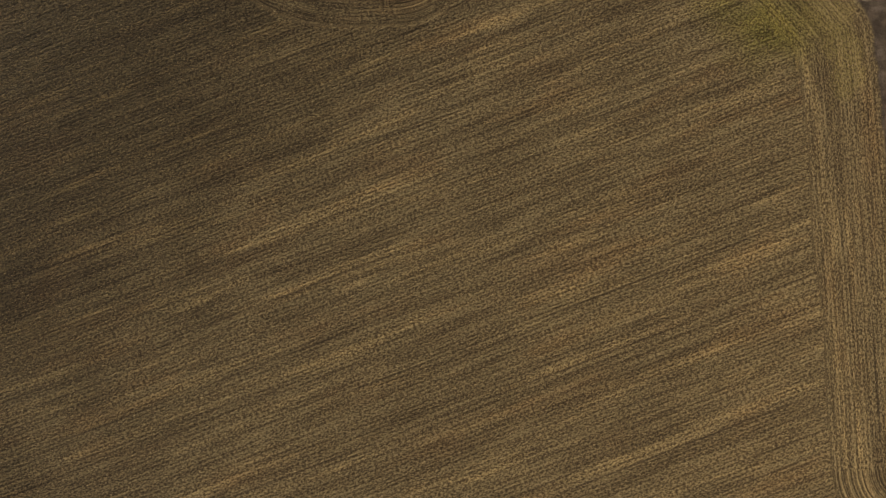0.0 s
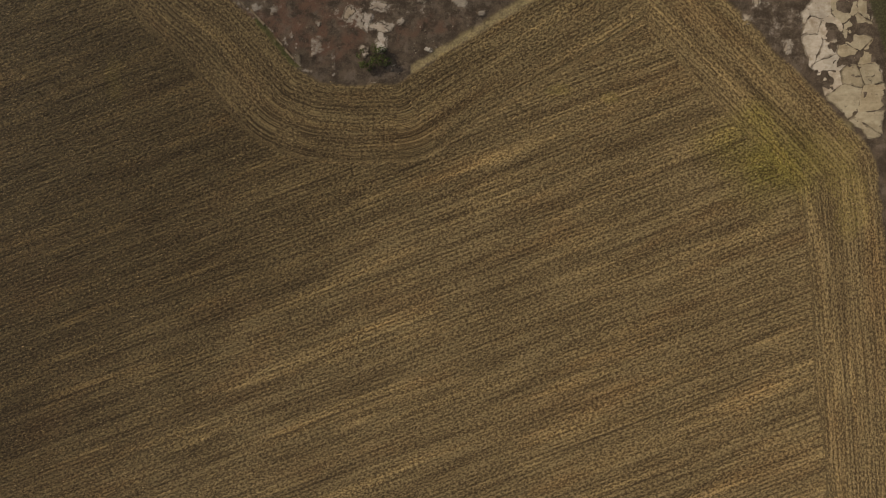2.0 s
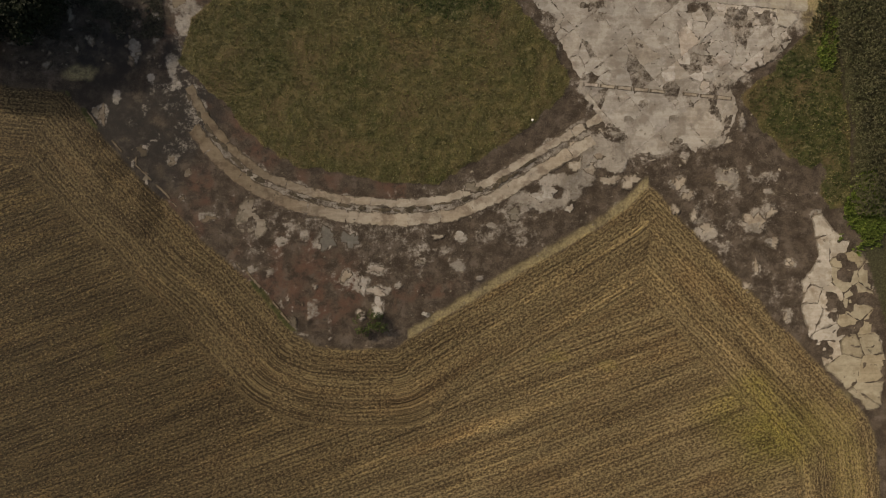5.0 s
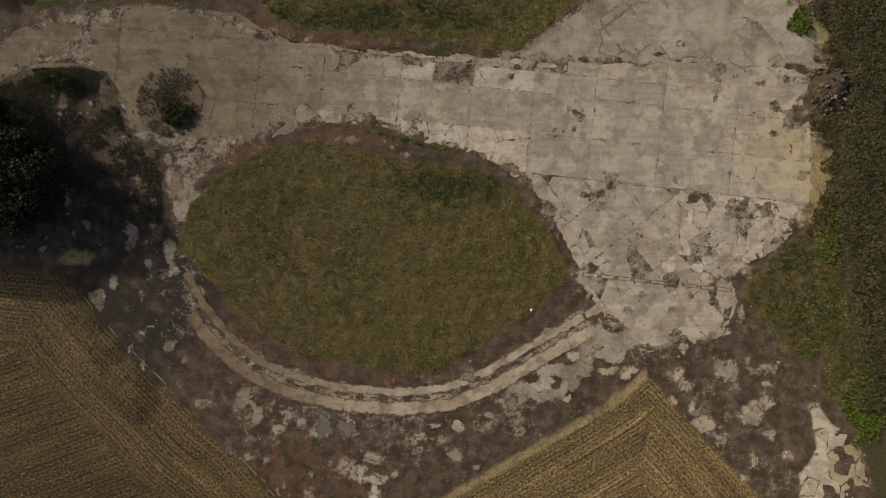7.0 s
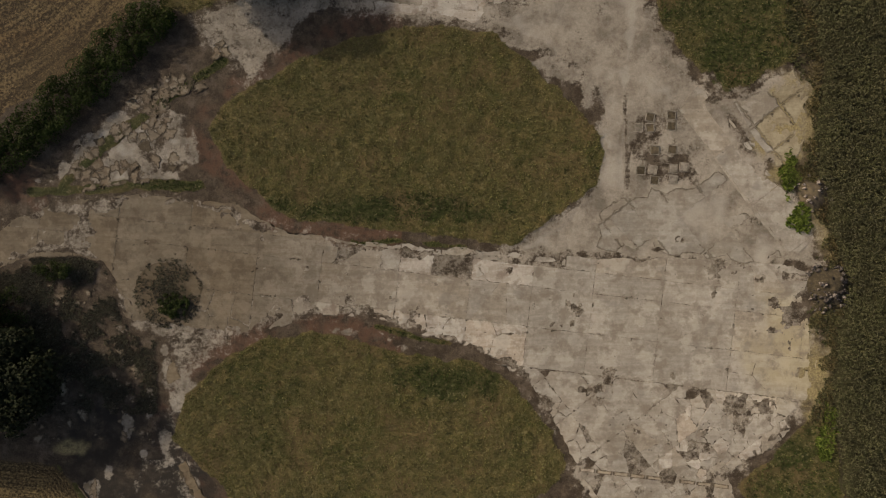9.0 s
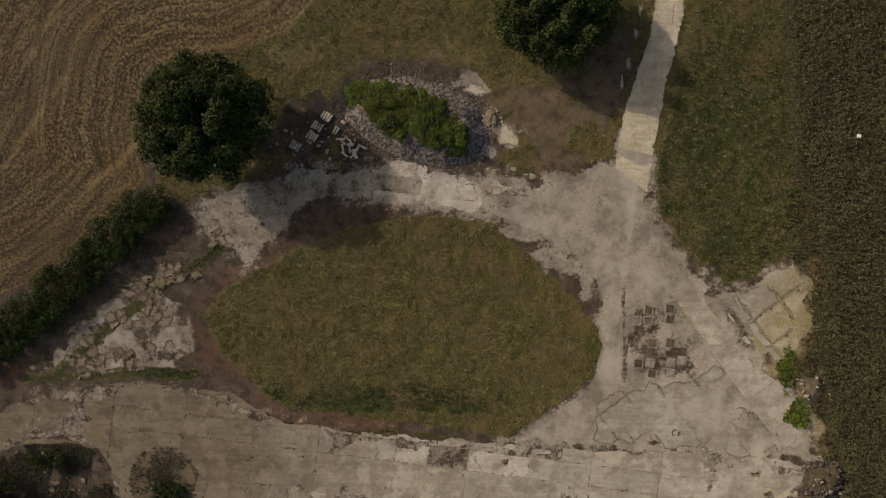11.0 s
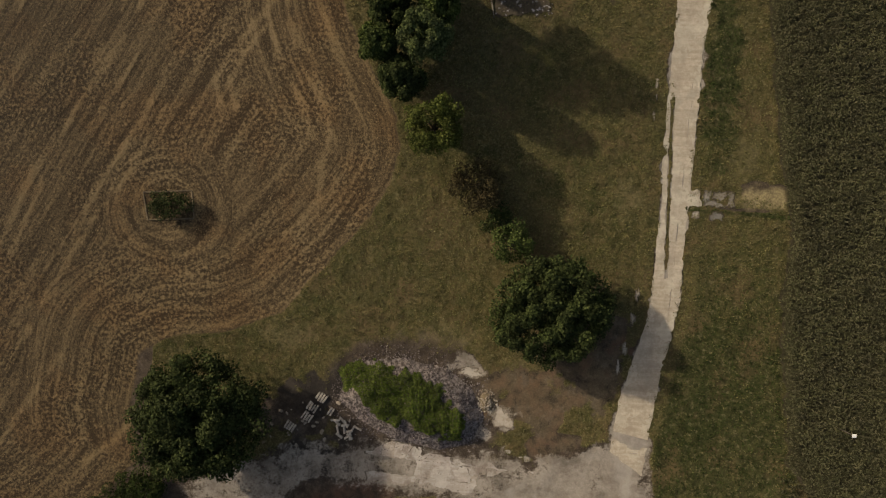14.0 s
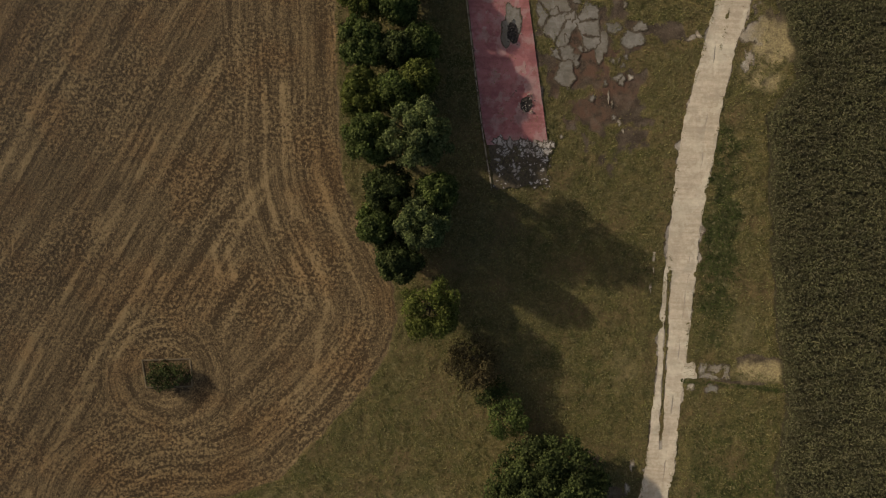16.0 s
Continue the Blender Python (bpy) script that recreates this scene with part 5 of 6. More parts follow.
def build_fragments():
    roadside = [(26.9, 169.2, 0.8, 1.3), (27.4, 165.4, 0.8, 1.2), (22.3, 167.7, 0.6, 0.4), (13.7, 161.4, 0.1, 0.8), (14.1, 160.6, 0.08, 0.5), (14.9, 158.8, 0.22, 0.35), (15.3, 158.0, 0.12, 0.3), (15.8, 163.3, 0.4, 0.3), (9.2, 157.2, 0.25, 0.2), (19.0, 145.5, 0.2, 1.6), (18.8, 142.3, 0.15, 0.8), (17.8, 124.3, 0.3, 0.8), (17.4, 121.8, 0.28, 0.9), (16.7, 118.8, 0.3, 1.0), (16.1, 116.8, 0.25, 0.8)]
    base = slab(ragged(blob(-22.1, 44.1, 1.7, 2.1, 0.12, 40), 0.09, 0.15), None, BASE_CONCRETE, 0.012, "concrete_pad")
    tagged(base, "round grey concrete base in weedy earth", "concrete")
    for x, y, w, h in FRAGMENTS + BRIGHT_SLABS + roadside:
        mat, label = PALE_CONCRETE, "bare patch of pale broken concrete in weedy earth"
        if y < 60 and -24 < x < -11 and y > 41.5:
            mat = GREY_CONCRETE
        elif mat == PALE_CONCRETE and y < 60:
            mat = WHITE_CONCRETE if (x, y, w, h) in BRIGHT_SLABS and x < 0 else LANE_CONCRETE if x > 11 else random.choice((CONCRETE, DUSTY_CONCRETE, LANE_CONCRETE))
        ob = slab(ragged(blob(x, y, w * 0.8, h * 0.8, 0.5, 30), 0.06, 0.18), None, mat, 0.008, "concrete_fragment")
        if ob:
            tagged(ob, label, "concrete", "broken concrete in the waste ground")


def build_field_kerb():
    kerb = tagged(new("kerb"), "broken line of pale kerbstones along the field edge", "kerb", kind="structure")
    line = SOUTH_EDGE[2:10]
    size = sum(math.hypot(q[0] - p[0], q[1] - p[1]) for p, q in zip(line, line[1:]))
    s = 0.5
    while s < size - 2:
        run = random.uniform(0.3, 2.4)
        if random.random() < 0.62:
            x, y, nx, ny = arc_point(line, s)
            u, v, _, _ = arc_point(line, s + run)
            off, w = random.uniform(0.2, 0.5), random.uniform(0.12, 0.3)
            slab(ragged([(x + nx * off, y + ny * off), (u + nx * off, v + ny * off), (u + nx * (off + w), v + ny * (off + w)), (x + nx * (off + w), y + ny * (off + w))], 0.05, 0.25), kerb, LANE_CONCRETE, 0.04, "kerbstone")
        s += run + random.uniform(0.05, 0.6)


build_other_concrete()
build_field_kerb()
build_arc_road()
build_rubble_floor()
build_fragments()


# ---- the pink floor of a lost building ----
def build_pink_pad():
    pad = tagged(new("floor"), "worn pink-red concrete floor of a demolished building", "floor", kind="structure")
    c = PINK_PAD
    red = [c[0], c[1], c[2], c[3], (7.2, 156.6), (4.9, 156.2), (1.75, 156.1), c[6], c[7]]
    for cell in shards(red, 5.0, 0.003):
        slab(ragged(cell, 0.02), pad, PINK, 0.08)
    bare = [(1.7, 156.2), (7.9, 156.3), c[4], c[5]]
    slab(ragged(shrink(bare, 0.25), 0.2, 0.4), pad, WEEDY, 0.02)
    slab(blob(5.4, 160.3, 1.15, 1.6, 0.3, 24), pad, GREY_CONCRETE, 0.084, "burnt_ring")
    slab(blob(3.7, 168.0, 1.1, 2.0, 0.4, 30), pad, GREY_CONCRETE, 0.084, "dirt_film")
    for k in range(290):
        t = random.random() ** 2.4
        x, y = random.uniform(2.6, 8.3), 156.5 - 4.6 * t
        if x < 4.6 and 152.6 < y < 156.0 and random.random() < 0.6:
            continue
        w = (0.06 + 0.42 * random.random() ** 2) * (1.1 - 0.6 * t)
        slab(blob(x, y, w, w * random.uniform(0.5, 1.4), 0.55, 12), pad, FLAKE, 0.086 if y > 156.3 else 0.045, "paint_flake")
    for k in range(30):
        x, y = random.uniform(0.8, 7.5), random.uniform(158.5, 172)
        w = random.uniform(0.06, 0.45)
        if x > 0.9 + w + (164 - y) * 0.18 and x < 5.9 - 1.3 * w + (165.6 - y) * 0.21:
            slab(blob(x, y, w, w * random.uniform(0.5, 2.0), 0.6, 16), pad, FADED, 0.088, "worn_patch")
    kerb = tagged(new("kerb"), "thin white-edged concrete kerb beside the pink floor", "kerb", kind="structure")
    for (ax, ay), (bx, by) in zip(KERB, KERB[1:]):
        n = max(2, int(math.hypot(bx - ax, by - ay) / 1.5))
        for k in range(n):
            p, q = (ax + (bx - ax) * k / n, ay + (by - ay) * k / n), (ax + (bx - ax) * (k + 0.96) / n, ay + (by - ay) * (k + 0.96) / n)
            slab(ragged([(p[0] - 0.1, p[1]), (q[0] - 0.1, q[1]), (q[0] + 0.05, q[1]), (p[0] + 0.05, p[1])], 0.025, 0.3), kerb, random.choice((LANE_CONCRETE, YELLOW_CONCRETE)), 0.13, "kerbstone")


build_pink_pad()


# ---- plants ----
def tube(bm, points, radii, sides=7):
    """A tapering limb through points."""
    rings = []
    for k, (p, r) in enumerate(zip(points, radii)):
        way = (points[min(k + 1, len(points) - 1)] - points[max(k - 1, 0)]).normalized()
        turn = way.to_track_quat("Z", "Y")
        rings.append([bm.verts.new(p + turn @ Vector((math.cos(a) * r, math.sin(a) * r, 0))) for a in np.linspace(0, 2 * math.pi, sides + 1)[:-1]])
    for a, b in zip(rings, rings[1:]):
        for k in range(sides):
            bm.faces.new((a[k], a[(k + 1) % sides], b[(k + 1) % sides], b[k]))
    bm.faces.new(rings[-1])
    bm.faces.new(rings[0][::-1])


def leaves(centres, outward, size, rng, narrow=0.55):
    """Folded leaf sprays as quads at points, facing roughly outward."""
    n = len(centres)
    normal = outward + rng.normal(0, 0.55, (n, 3)) + np.array([0, 0, 0.25])
    normal /= np.linalg.norm(normal, axis=1, keepdims=True)
    side = np.cross(normal, rng.normal(0, 1, (n, 3)))
    side /= np.linalg.norm(side, axis=1, keepdims=True)
    tip = np.cross(normal, side)
    s = size * rng.uniform(0.6, 1.35, (n, 1))
    base, end = centres - tip * s * 0.6, centres + tip * s * 0.6 - normal * s * 0.15
    left, right = centres + side * s * narrow + normal * s * 0.12, centres - side * s * narrow + normal * s * 0.12
    verts = np.stack([base, right, end, left], 1).reshape(-1, 3)
    return verts, np.arange(n * 4).reshape(n, 4)


def crown_points(rng, rx, ry, low, high, count, lobe, lobes):
    """Leaf places on many uneven puffs that fill an egg-shaped crown."""
    mid, half = (low + high) / 2, (high - low) / 2
    centres, normals = [], []
    weights = []
    puffs = []
    while len(puffs) < lobes:
        d = rng.normal(0, 1, 3)
        d /= np.linalg.norm(d)
        if d[2] < -0.45:
            continue
        k = 0.93 * rng.uniform(0.0, 1.0) ** 0.42
        puffs.append((np.array([d[0] * rx * k, d[1] * ry * k, mid + d[2] * half * k]), lobe * rng.uniform(0.65, 1.3)))
    total = sum(r * r for _, r in puffs)
    for c, r in puffs:
        n = max(30, int(count * r * r / total))
        d = rng.normal(0, 1, (n, 3))
        d /= np.linalg.norm(d, axis=1, keepdims=True)
        d[:, 2] = np.where(d[:, 2] < -0.5, -d[:, 2], d[:, 2])
        k = rng.uniform(0.62, 1.06, (n, 1)) + 0.12 * np.sin(d[:, :1] * 7 + c[0]) * np.sin(d[:, 1:2] * 6 + c[1])
        centres.append(c + d * r * k * np.array([1, 1, 0.85]))
        normals.append(d)
    return np.concatenate(centres), np.concatenate(normals), puffs


def tree(name, x, y, rx, ry, high, mat, label, leaf=0.2, count=9000, lobe=1.3, lobes=34, seed=1, low=None, group=""):
    rng = np.random.default_rng(seed)
    low = high * 0.18 if low is None else low
    thing = tagged(new(name), label, "bush" if name in ("bush", "shrub") else "tree", group)
    thing.location = (x, y, -0.05)
    p, n, puffs = crown_points(rng, rx, ry, low, high, count, lobe, lobes)
    bm = bmesh.new()
    fat = 0.035 * high + 0.05
    fork = Vector((0, 0, max(0.3, high * 0.3)))
    tube(bm, [Vector((0, 0, -0.1)), Vector((0.03, 0.02, fork.z * 0.5)), fork, Vector((0.1, 0.05, high * 0.7))], [fat * 1.3, fat, fat * 0.85, fat * 0.3])
    part("trunk", bm, BARK, thing)
    for c, r in puffs[:: max(1, len(puffs) // 8)]:
        bm = bmesh.new()
        end = Vector(c)
        tube(bm, [fork * 0.8, fork.lerp(end, 0.5) + Vector((0, 0, 0.15 * high * 0.3)), end], [fat * 0.55, fat * 0.35, 0.03], 5)
        part("limb", bm, BARK, thing)
    v, f = leaves(p, n, leaf, rng)
    part("crown", sheet("crown", v, f, mat), None, thing)
    return thing


def build_trees():
    tree("tree", -24.6, 111.5, 6.5, 6.4, 6.9, LEAF_DARK, "broad round green tree at the field corner", 0.2, 48000, 0.95, 260, 11)
    tree("tree", 8.8, 122.5, 6.1, 5.6, 4.8, LEAF_DARK, "broad dark green tree beside the farm track", 0.19, 36000, 0.85, 200, 12)
    tree("bush", 4.8, 128.9, 2.2, 2.1, 2.8, LEAF_MID, "small leafy green bush beside a larger tree", 0.16, 2600, 0.8, 18, 13)
    tree("bush", 1.2, 134.6, 2.8, 2.9, 3.4, LEAF_BROWN, "dull brownish bush in the tree line", 0.15, 5000, 0.8, 34, 14)
    tree("bush", 3.4, 131.4, 1.6, 1.7, 2.0, LEAF_DARK, "low dark green bush in the tree line", 0.15, 1900, 0.6, 20, 16)
    tree("tree", -3.2, 140.0, 2.9, 3.0, 6.2, LEAF_YELLOW, "yellow-green young tree at the end of the line", 0.16, 8000, 0.75, 44, 15)
    row = [(-4.7, 155.8, 3.2, 11.0, LEAF_PALE), (-9.4, 155.6, 2.4, 7.0, LEAF_MID), (-10.0, 160.0, 2.3, 5.4, LEAF_YELLOW), (-7.0, 160.2, 1.7, 6.4, LEAF_MID), (-5.0, 161.6, 1.6, 6.0, LEAF_YELLOW),
        (-10.4, 164.6, 2.3, 5.6, LEAF_MID), (-7.3, 164.2, 1.6, 5.4, LEAF_DARK), (-5.0, 165.0, 1.5, 5.0, LEAF_MID), (-4.3, 148.0, 2.5, 8.0, LEAF_PALE), (-7.5, 151.2, 2.3, 6.4, LEAF_DARK), (-8.6, 147.7, 2.0, 5.6, LEAF_MID),
        (-2.9, 150.9, 1.8, 7.0, LEAF_MID), (-10.6, 169.6, 2.5, 5.6, LEAF_YELLOW), (-7.2, 168.4, 1.8, 5.6, LEAF_MID), (-6.4, 171.8, 2.0, 4.8, LEAF_DARK), (-6.4, 144.4, 2.1, 5.6, LEAF_DARK), (-10.6, 175.0, 2.7, 6.0, LEAF_MID), (-7.0, 176.0, 2.5, 4.4, LEAF_DARK)]
    for k, (x, y, r, h, mat) in enumerate(row):
        tree("tree", x, y, r, r, h, mat, "green leafy tree in a dense field-edge line", 0.18, 13000, 0.62, 80, 30 + k, group="trees along the field edge")
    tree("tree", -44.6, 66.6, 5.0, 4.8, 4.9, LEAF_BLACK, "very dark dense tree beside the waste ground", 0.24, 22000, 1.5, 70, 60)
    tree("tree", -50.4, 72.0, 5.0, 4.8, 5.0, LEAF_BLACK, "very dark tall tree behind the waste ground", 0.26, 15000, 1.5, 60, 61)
    # out of view, added only to throw shade over the waste ground
    tree("tree", -52.0, 64.5, 5.0, 5.0, 5.6, LEAF_BLACK, "unseen dark tree added for its shade on the waste ground", 0.26, 12000, 1.5, 55, 66)
    tree("bush", -29.3, 74.2, 1.7, 1.5, 0.5, LEAF_DARK, "low green bramble bush on a ring of earth", 0.1, 2600, 0.22, 90, 67, 0.03)
    tree("bush", -29.6, 131.9, 2.3, 1.5, 1.3, LEAF_DARK, "dark shrub growing in a square pit", 0.13, 2600, 0.6, 20, 63)
    tree("bush", -10.2, 33.2, 2.2, 1.3, 0.5, LEAF_MID, "straggly green bush among concrete fragments", 0.1, 900, 0.4, 16, 64)


def build_hedge():
    rng = np.random.default_rng(5)
    thing = tagged(new("hedge"), "low dark overgrown hedge along the field edge", "hedge")
    centres, normals = [], []
    for (ax, ay), (bx, by) in zip(HEDGE, HEDGE[1:]):
        n = int(math.hypot(bx - ax, by - ay) / 0.1)
        wx, wy = -(by - ay), bx - ax
        size = math.hypot(wx, wy)
        for k in range(n):
            t = k / n
            off = rng.uniform(-2.3, 1.9)
            c = np.array([ax + (bx - ax) * t + wx / size * off, ay + (by - ay) * t + wy / size * off, rng.uniform(0.3, 0.8)])
            d = rng.normal(0, 1, (130, 3))
            d /= np.linalg.norm(d, axis=1, keepdims=True)
            d[:, 2] = abs(d[:, 2])
            centres.append(c + d * rng.uniform(0.45, 0.8))
            normals.append(d)
    v, f = leaves(np.concatenate(centres), np.concatenate(normals), 0.13, rng)
    v[:, 2] = np.maximum(v[:, 2], 0.0)
    part("foliage", sheet("foliage", v, f, HEDGE_LEAF), None, thing)
    for k, (x, y) in enumerate(HEDGE[1:-1]):
        bm = bmesh.new()
        tube(bm, [Vector((x, y, -0.1)), Vector((x + 0.1, y, 0.6)), Vector((x, y + 0.2, 1.2))], [0.08, 0.06, 0.02], 6)
        part("stem", bm, BARK, thing)


build_trees()
build_hedge()


def strip_mesh(name, base, mat, rng, high, wide, lean, blades):
    """Tufts of upright blades at points."""
    n = len(base)
    base = np.repeat(base, blades, 0)
    a = rng.uniform(0, 2 * np.pi, len(base))
    h = high * rng.uniform(0.5, 1.3, len(base))
    w = wide * rng.uniform(0.6, 1.4, len(base))
    foot = base + np.stack([rng.normal(0, wide, len(base)), rng.normal(0, wide, len(base)), 0 * a], 1)
    side = np.stack([np.cos(a) * w, np.sin(a) * w, 0 * a], 1)
    tip = foot + np.stack([-np.sin(a) * h * lean, np.cos(a) * h * lean, h], 1)
    verts = np.stack([foot - side, foot + side, tip], 1).reshape(-1, 3)
    return sheet(name, verts, np.arange(len(verts)).reshape(-1, 3), mat)


def build_grass():
    rng = np.random.default_rng(21)
    p = np.stack([rng.uniform(-32, 42, 205000), rng.uniform(45, 178, 205000)], 1)
    field, grass, dust, moss, lush, dry, crop, worn = covers(p[:, 0], p[:, 1])
    keep = (grass * (1 - field) * (1 - crop) > rng.uniform(0.2, 0.9, len(p)))
    green = keep & (lush > rng.uniform(0.25, 1.0, len(p)))
    for name, pick, mat, label in (("grass", keep & ~green, GRASS, "rough dry olive meadow grass"), ("weeds", green, WEED, "lush green weeds in the meadow")):
        u = p[pick]
        q = np.column_stack([u, ground_height(u[:, 0], u[:, 1], field[pick], grass[pick], dust[pick], 0 * u[:, 0]) - 0.01])
        tagged(new(name, strip_mesh(name, q, mat, rng, 0.15, 0.035, 1.0, 3)), label, "grass", kind="stuff")
    # brighter weeds at the crop's edge and tall dry weeds behind the yard
    p = np.stack([rng.uniform(33, 44, 30000), rng.uniform(30, 106, 30000)], 1)
    field, grass, dust, moss, lush, dry, crop, worn = covers(p[:, 0], p[:, 1])
    q = p[(dry > rng.uniform(0.1, 0.9, len(p))) & (crop < 0.5) & (dust < 0.3)]
    tagged(new("dry_weeds", strip_mesh("dry_weeds", np.column_stack([q, 0 * q[:, 0]]), DRY_WEED, rng, 0.28, 0.05, 1.1, 3)), "tall dry weeds beside the concrete yard", "weeds", kind="stuff")


def build_stubble():
    rng = np.random.default_rng(22)
    for name, box, count in (("stubble", (-50, 44, -28, 60), 150000), ("stubble", (-50, -5, 92, 178), 30000)):
        p = np.stack([rng.uniform(box[0], box[1], count), rng.uniform(box[2], box[3], count)], 1)
        lane, along, seam = field_rows(p[:, 0], p[:, 1])
        e = 0.05
        gx = (field_rows(p[:, 0] + e, p[:, 1])[0] - lane) / e
        gy = (field_rows(p[:, 0], p[:, 1] + e)[0] - lane) / e
        size = np.hypot(gx, gy)
        good = (size > 0.6) & (size < 1.6) & (seam < 0.5) & (covers(p[:, 0], p[:, 1])[0] > 0.5)
        p, lane, along, gx, gy, size = p[good], lane[good], along[good], gx[good], gy[good], size[good]
        gx, gy = gx / size, gy / size
        shift = (np.round(lane / FURROW) + 0.25) * FURROW - lane + rng.normal(0, 0.1, len(p))
        p = p + np.stack([gx * shift, gy * shift], 1)
        thick = rng.uniform(0, 1, len(p)) < 0.25 + 0.75 * cloud(lane * 0.3, along * 0.03, 1.0, 2)
        p, gx, gy = p[thick], gx[thick], gy[thick]
        n = len(p)
        run = rng.uniform(0.03, 0.11, n)[:, None]
        wide = rng.uniform(0.015, 0.04, n)[:, None]
        high = rng.uniform(0.02, 0.055, n)[:, None]
        across, down = np.stack([gx, gy, 0 * gx], 1), np.stack([-gy, gx, 0 * gx], 1)
        one = np.ones(n)
        foot = np.column_stack([p, ground_height(p[:, 0], p[:, 1], one, 0 * one, 0 * one, field_rows(p[:, 0], p[:, 1])[0]) - 0.01])
        up = np.array([[0, 0, 1.0]])
        a, b = foot - down * run - across * wide, foot + down * run - across * wide
        c, d = foot + down * run + across * wide, foot - down * run + across * wide
        t1, t2 = foot - down * run * 0.8 + up * high, foot + down * run * 0.8 + up * high * rng.uniform(0.6, 1.2, (n, 1))
        v = np.stack([a, b, t2, t1, c, d], 1).reshape(-1, 3)
        k = np.arange(n)[:, None] * 6
        f = np.concatenate([k + np.array([[0, 1, 2, 3]]), k + np.array([[4, 5, 3, 2]])])
        tagged(new(name, sheet(name, v, f, STRAW)), "pale cut straw stubble standing in drilled rows", "stubble", kind="stuff")


def build_crop():
    rng = np.random.default_rng(23)
    gx, gy = np.meshgrid(np.arange(28.5, 47, 0.37), np.arange(44, 179, 0.31), indexing="ij")
    p = np.stack([gx.ravel() + rng.normal(0, 0.1, gx.size), gy.ravel() + rng.normal(0, 0.14, gx.size)], 1)
    p = p[covers(p[:, 0], p[:, 1])[6] > 0.35]
    n = len(p)
    verts, faces, count = [], [], 0
    for k in range(6):
        a = rng.uniform(0, 2 * np.pi, n)
        reach = rng.uniform(0.18, 0.38, n)
        z = 0.18 + 0.13 * k + rng.uniform(-0.08, 0.08, n) + 0.8 * (cloud(p[:, 0], p[:, 1], 1.3, 3) - 0.45)
        w = rng.uniform(0.04, 0.075, n)
        out, side = np.stack([np.cos(a), np.sin(a)], 1), np.stack([-np.sin(a), np.cos(a)], 1)
        row = []
        for t, lift, width in ((0.05, 0.0, 0.5), (0.5, 0.28, 1.0), (1.0, 0.02, 0.25)):
            for s in (-1, 1):
                xy = p + out * (reach * t)[:, None] + side * (w * width * s)[:, None]
                row.append(np.column_stack([xy, z + lift * reach]))
        verts.append(np.stack(row, 1).reshape(-1, 3))
        b = np.arange(n)[:, None] * 6 + count
        faces += [b + np.array([[0, 1, 3, 2]]), b + np.array([[2, 3, 5, 4]])]
        count += n * 6
    tagged(new("maize", sheet("maize", np.concatenate(verts), np.concatenate(faces), MAIZE)), "dark green standing maize crop", "crop", kind="stuff")


build_grass()
build_stubble()
build_crop()


# ---- heaps, blocks and small things ----
def rock(size, rng):
    """A lumpy broken stone."""
    bm = bmesh.new()
    bmesh.ops.create_icosphere(bm, subdivisions=1, radius=size)
    for v in bm.verts:
        v.co *= rng.uniform(0.7, 1.25)
        v.co.z *= 0.7
    return bm


def rock_meshes(count, mat, seed):
    rng = np.random.default_rng(seed)
    out = []
    for k in range(count):
        me = bpy.data.meshes.new("stone")
        bm = rock(1.0, rng)
        bm.to_mesh(me)
        bm.free()
        me.materials.append(mat)
        out.append(me)
    return out


STONES = rock_meshes(8, STONE, 3)
DARK_STONES = rock_meshes(5, CHAR, 4)
PALE_STONES = rock_meshes(5, PALE_CONCRETE, 6)


def mound(name, label, category, poly, high, mat, cell=0.4, base=-0.12):
    """An uneven heap over a polygon."""
    thing = tagged(new(name), label, category)
    xs, ys = zip(*poly)
    gx, gy = np.meshgrid(np.arange(min(xs) - 1, max(xs) + 1, cell), np.arange(min(ys) - 1, max(ys) + 1, cell), indexing="ij")
    x, y = gx.ravel(), gy.ravel()
    d = depth(poly, x, y)
    z = high * ease(d, -0.3, min(2.4, 0.9 * max(d.max(), 0.4))) * (0.75 + 0.5 * cloud(x, y, 1.5, 3)) + base
    ny = gx.shape[1]
    i, j = np.meshgrid(np.arange(gx.shape[0] - 1), np.arange(ny - 1), indexing="ij")
    a = (i * ny + j).ravel()
    part("mound", sheet("mound", np.stack([x, y, z], 1), np.stack([a, a + ny, a + ny + 1, a + 1], 1), mat), None, thing)
    return thing


def heap_height(poly, x, y, high, base=-0.12):
    px, py = zip(*poly)
    inner = depth(poly, np.array([sum(px) / len(px)]), np.array([sum(py) / len(py)]))[0]
    return high * ease(depth(poly, x, y), -0.3, min(2.4, 0.9 * max(inner, 0.4))) * (0.75 + 0.5 * cloud(x, y, 1.5, 3)) + base


def scatter_stones(thing, poly, count, high, meshes, low, big, rng, name="stone", spill=0.8, base=-0.12):
    xs, ys = zip(*poly)
    made = 0
    while made < count:
        x, y = rng.uniform(min(xs) - spill, max(xs) + spill), rng.uniform(min(ys) - spill, max(ys) + spill)
        d = depth(poly, np.array([x]), np.array([y]))[0]
        if d < -spill * rng.uniform(0, 1):
            continue
        z = heap_height(poly, np.array([x]), np.array([y]), high, base)[0]
        ob = new(name, meshes[int(rng.integers(len(meshes)))])
        s = rng.uniform(low, big)
        ob.parent = thing
        ob.matrix_basis = pose(x, y, max(z, base + 0.09) + s * 0.25, rng.uniform(0, 360), rng.uniform(0, 360), rng.uniform(0, 360)) @ Matrix.Diagonal((s * rng.uniform(0.8, 1.4), s, s, 1))
        made += 1


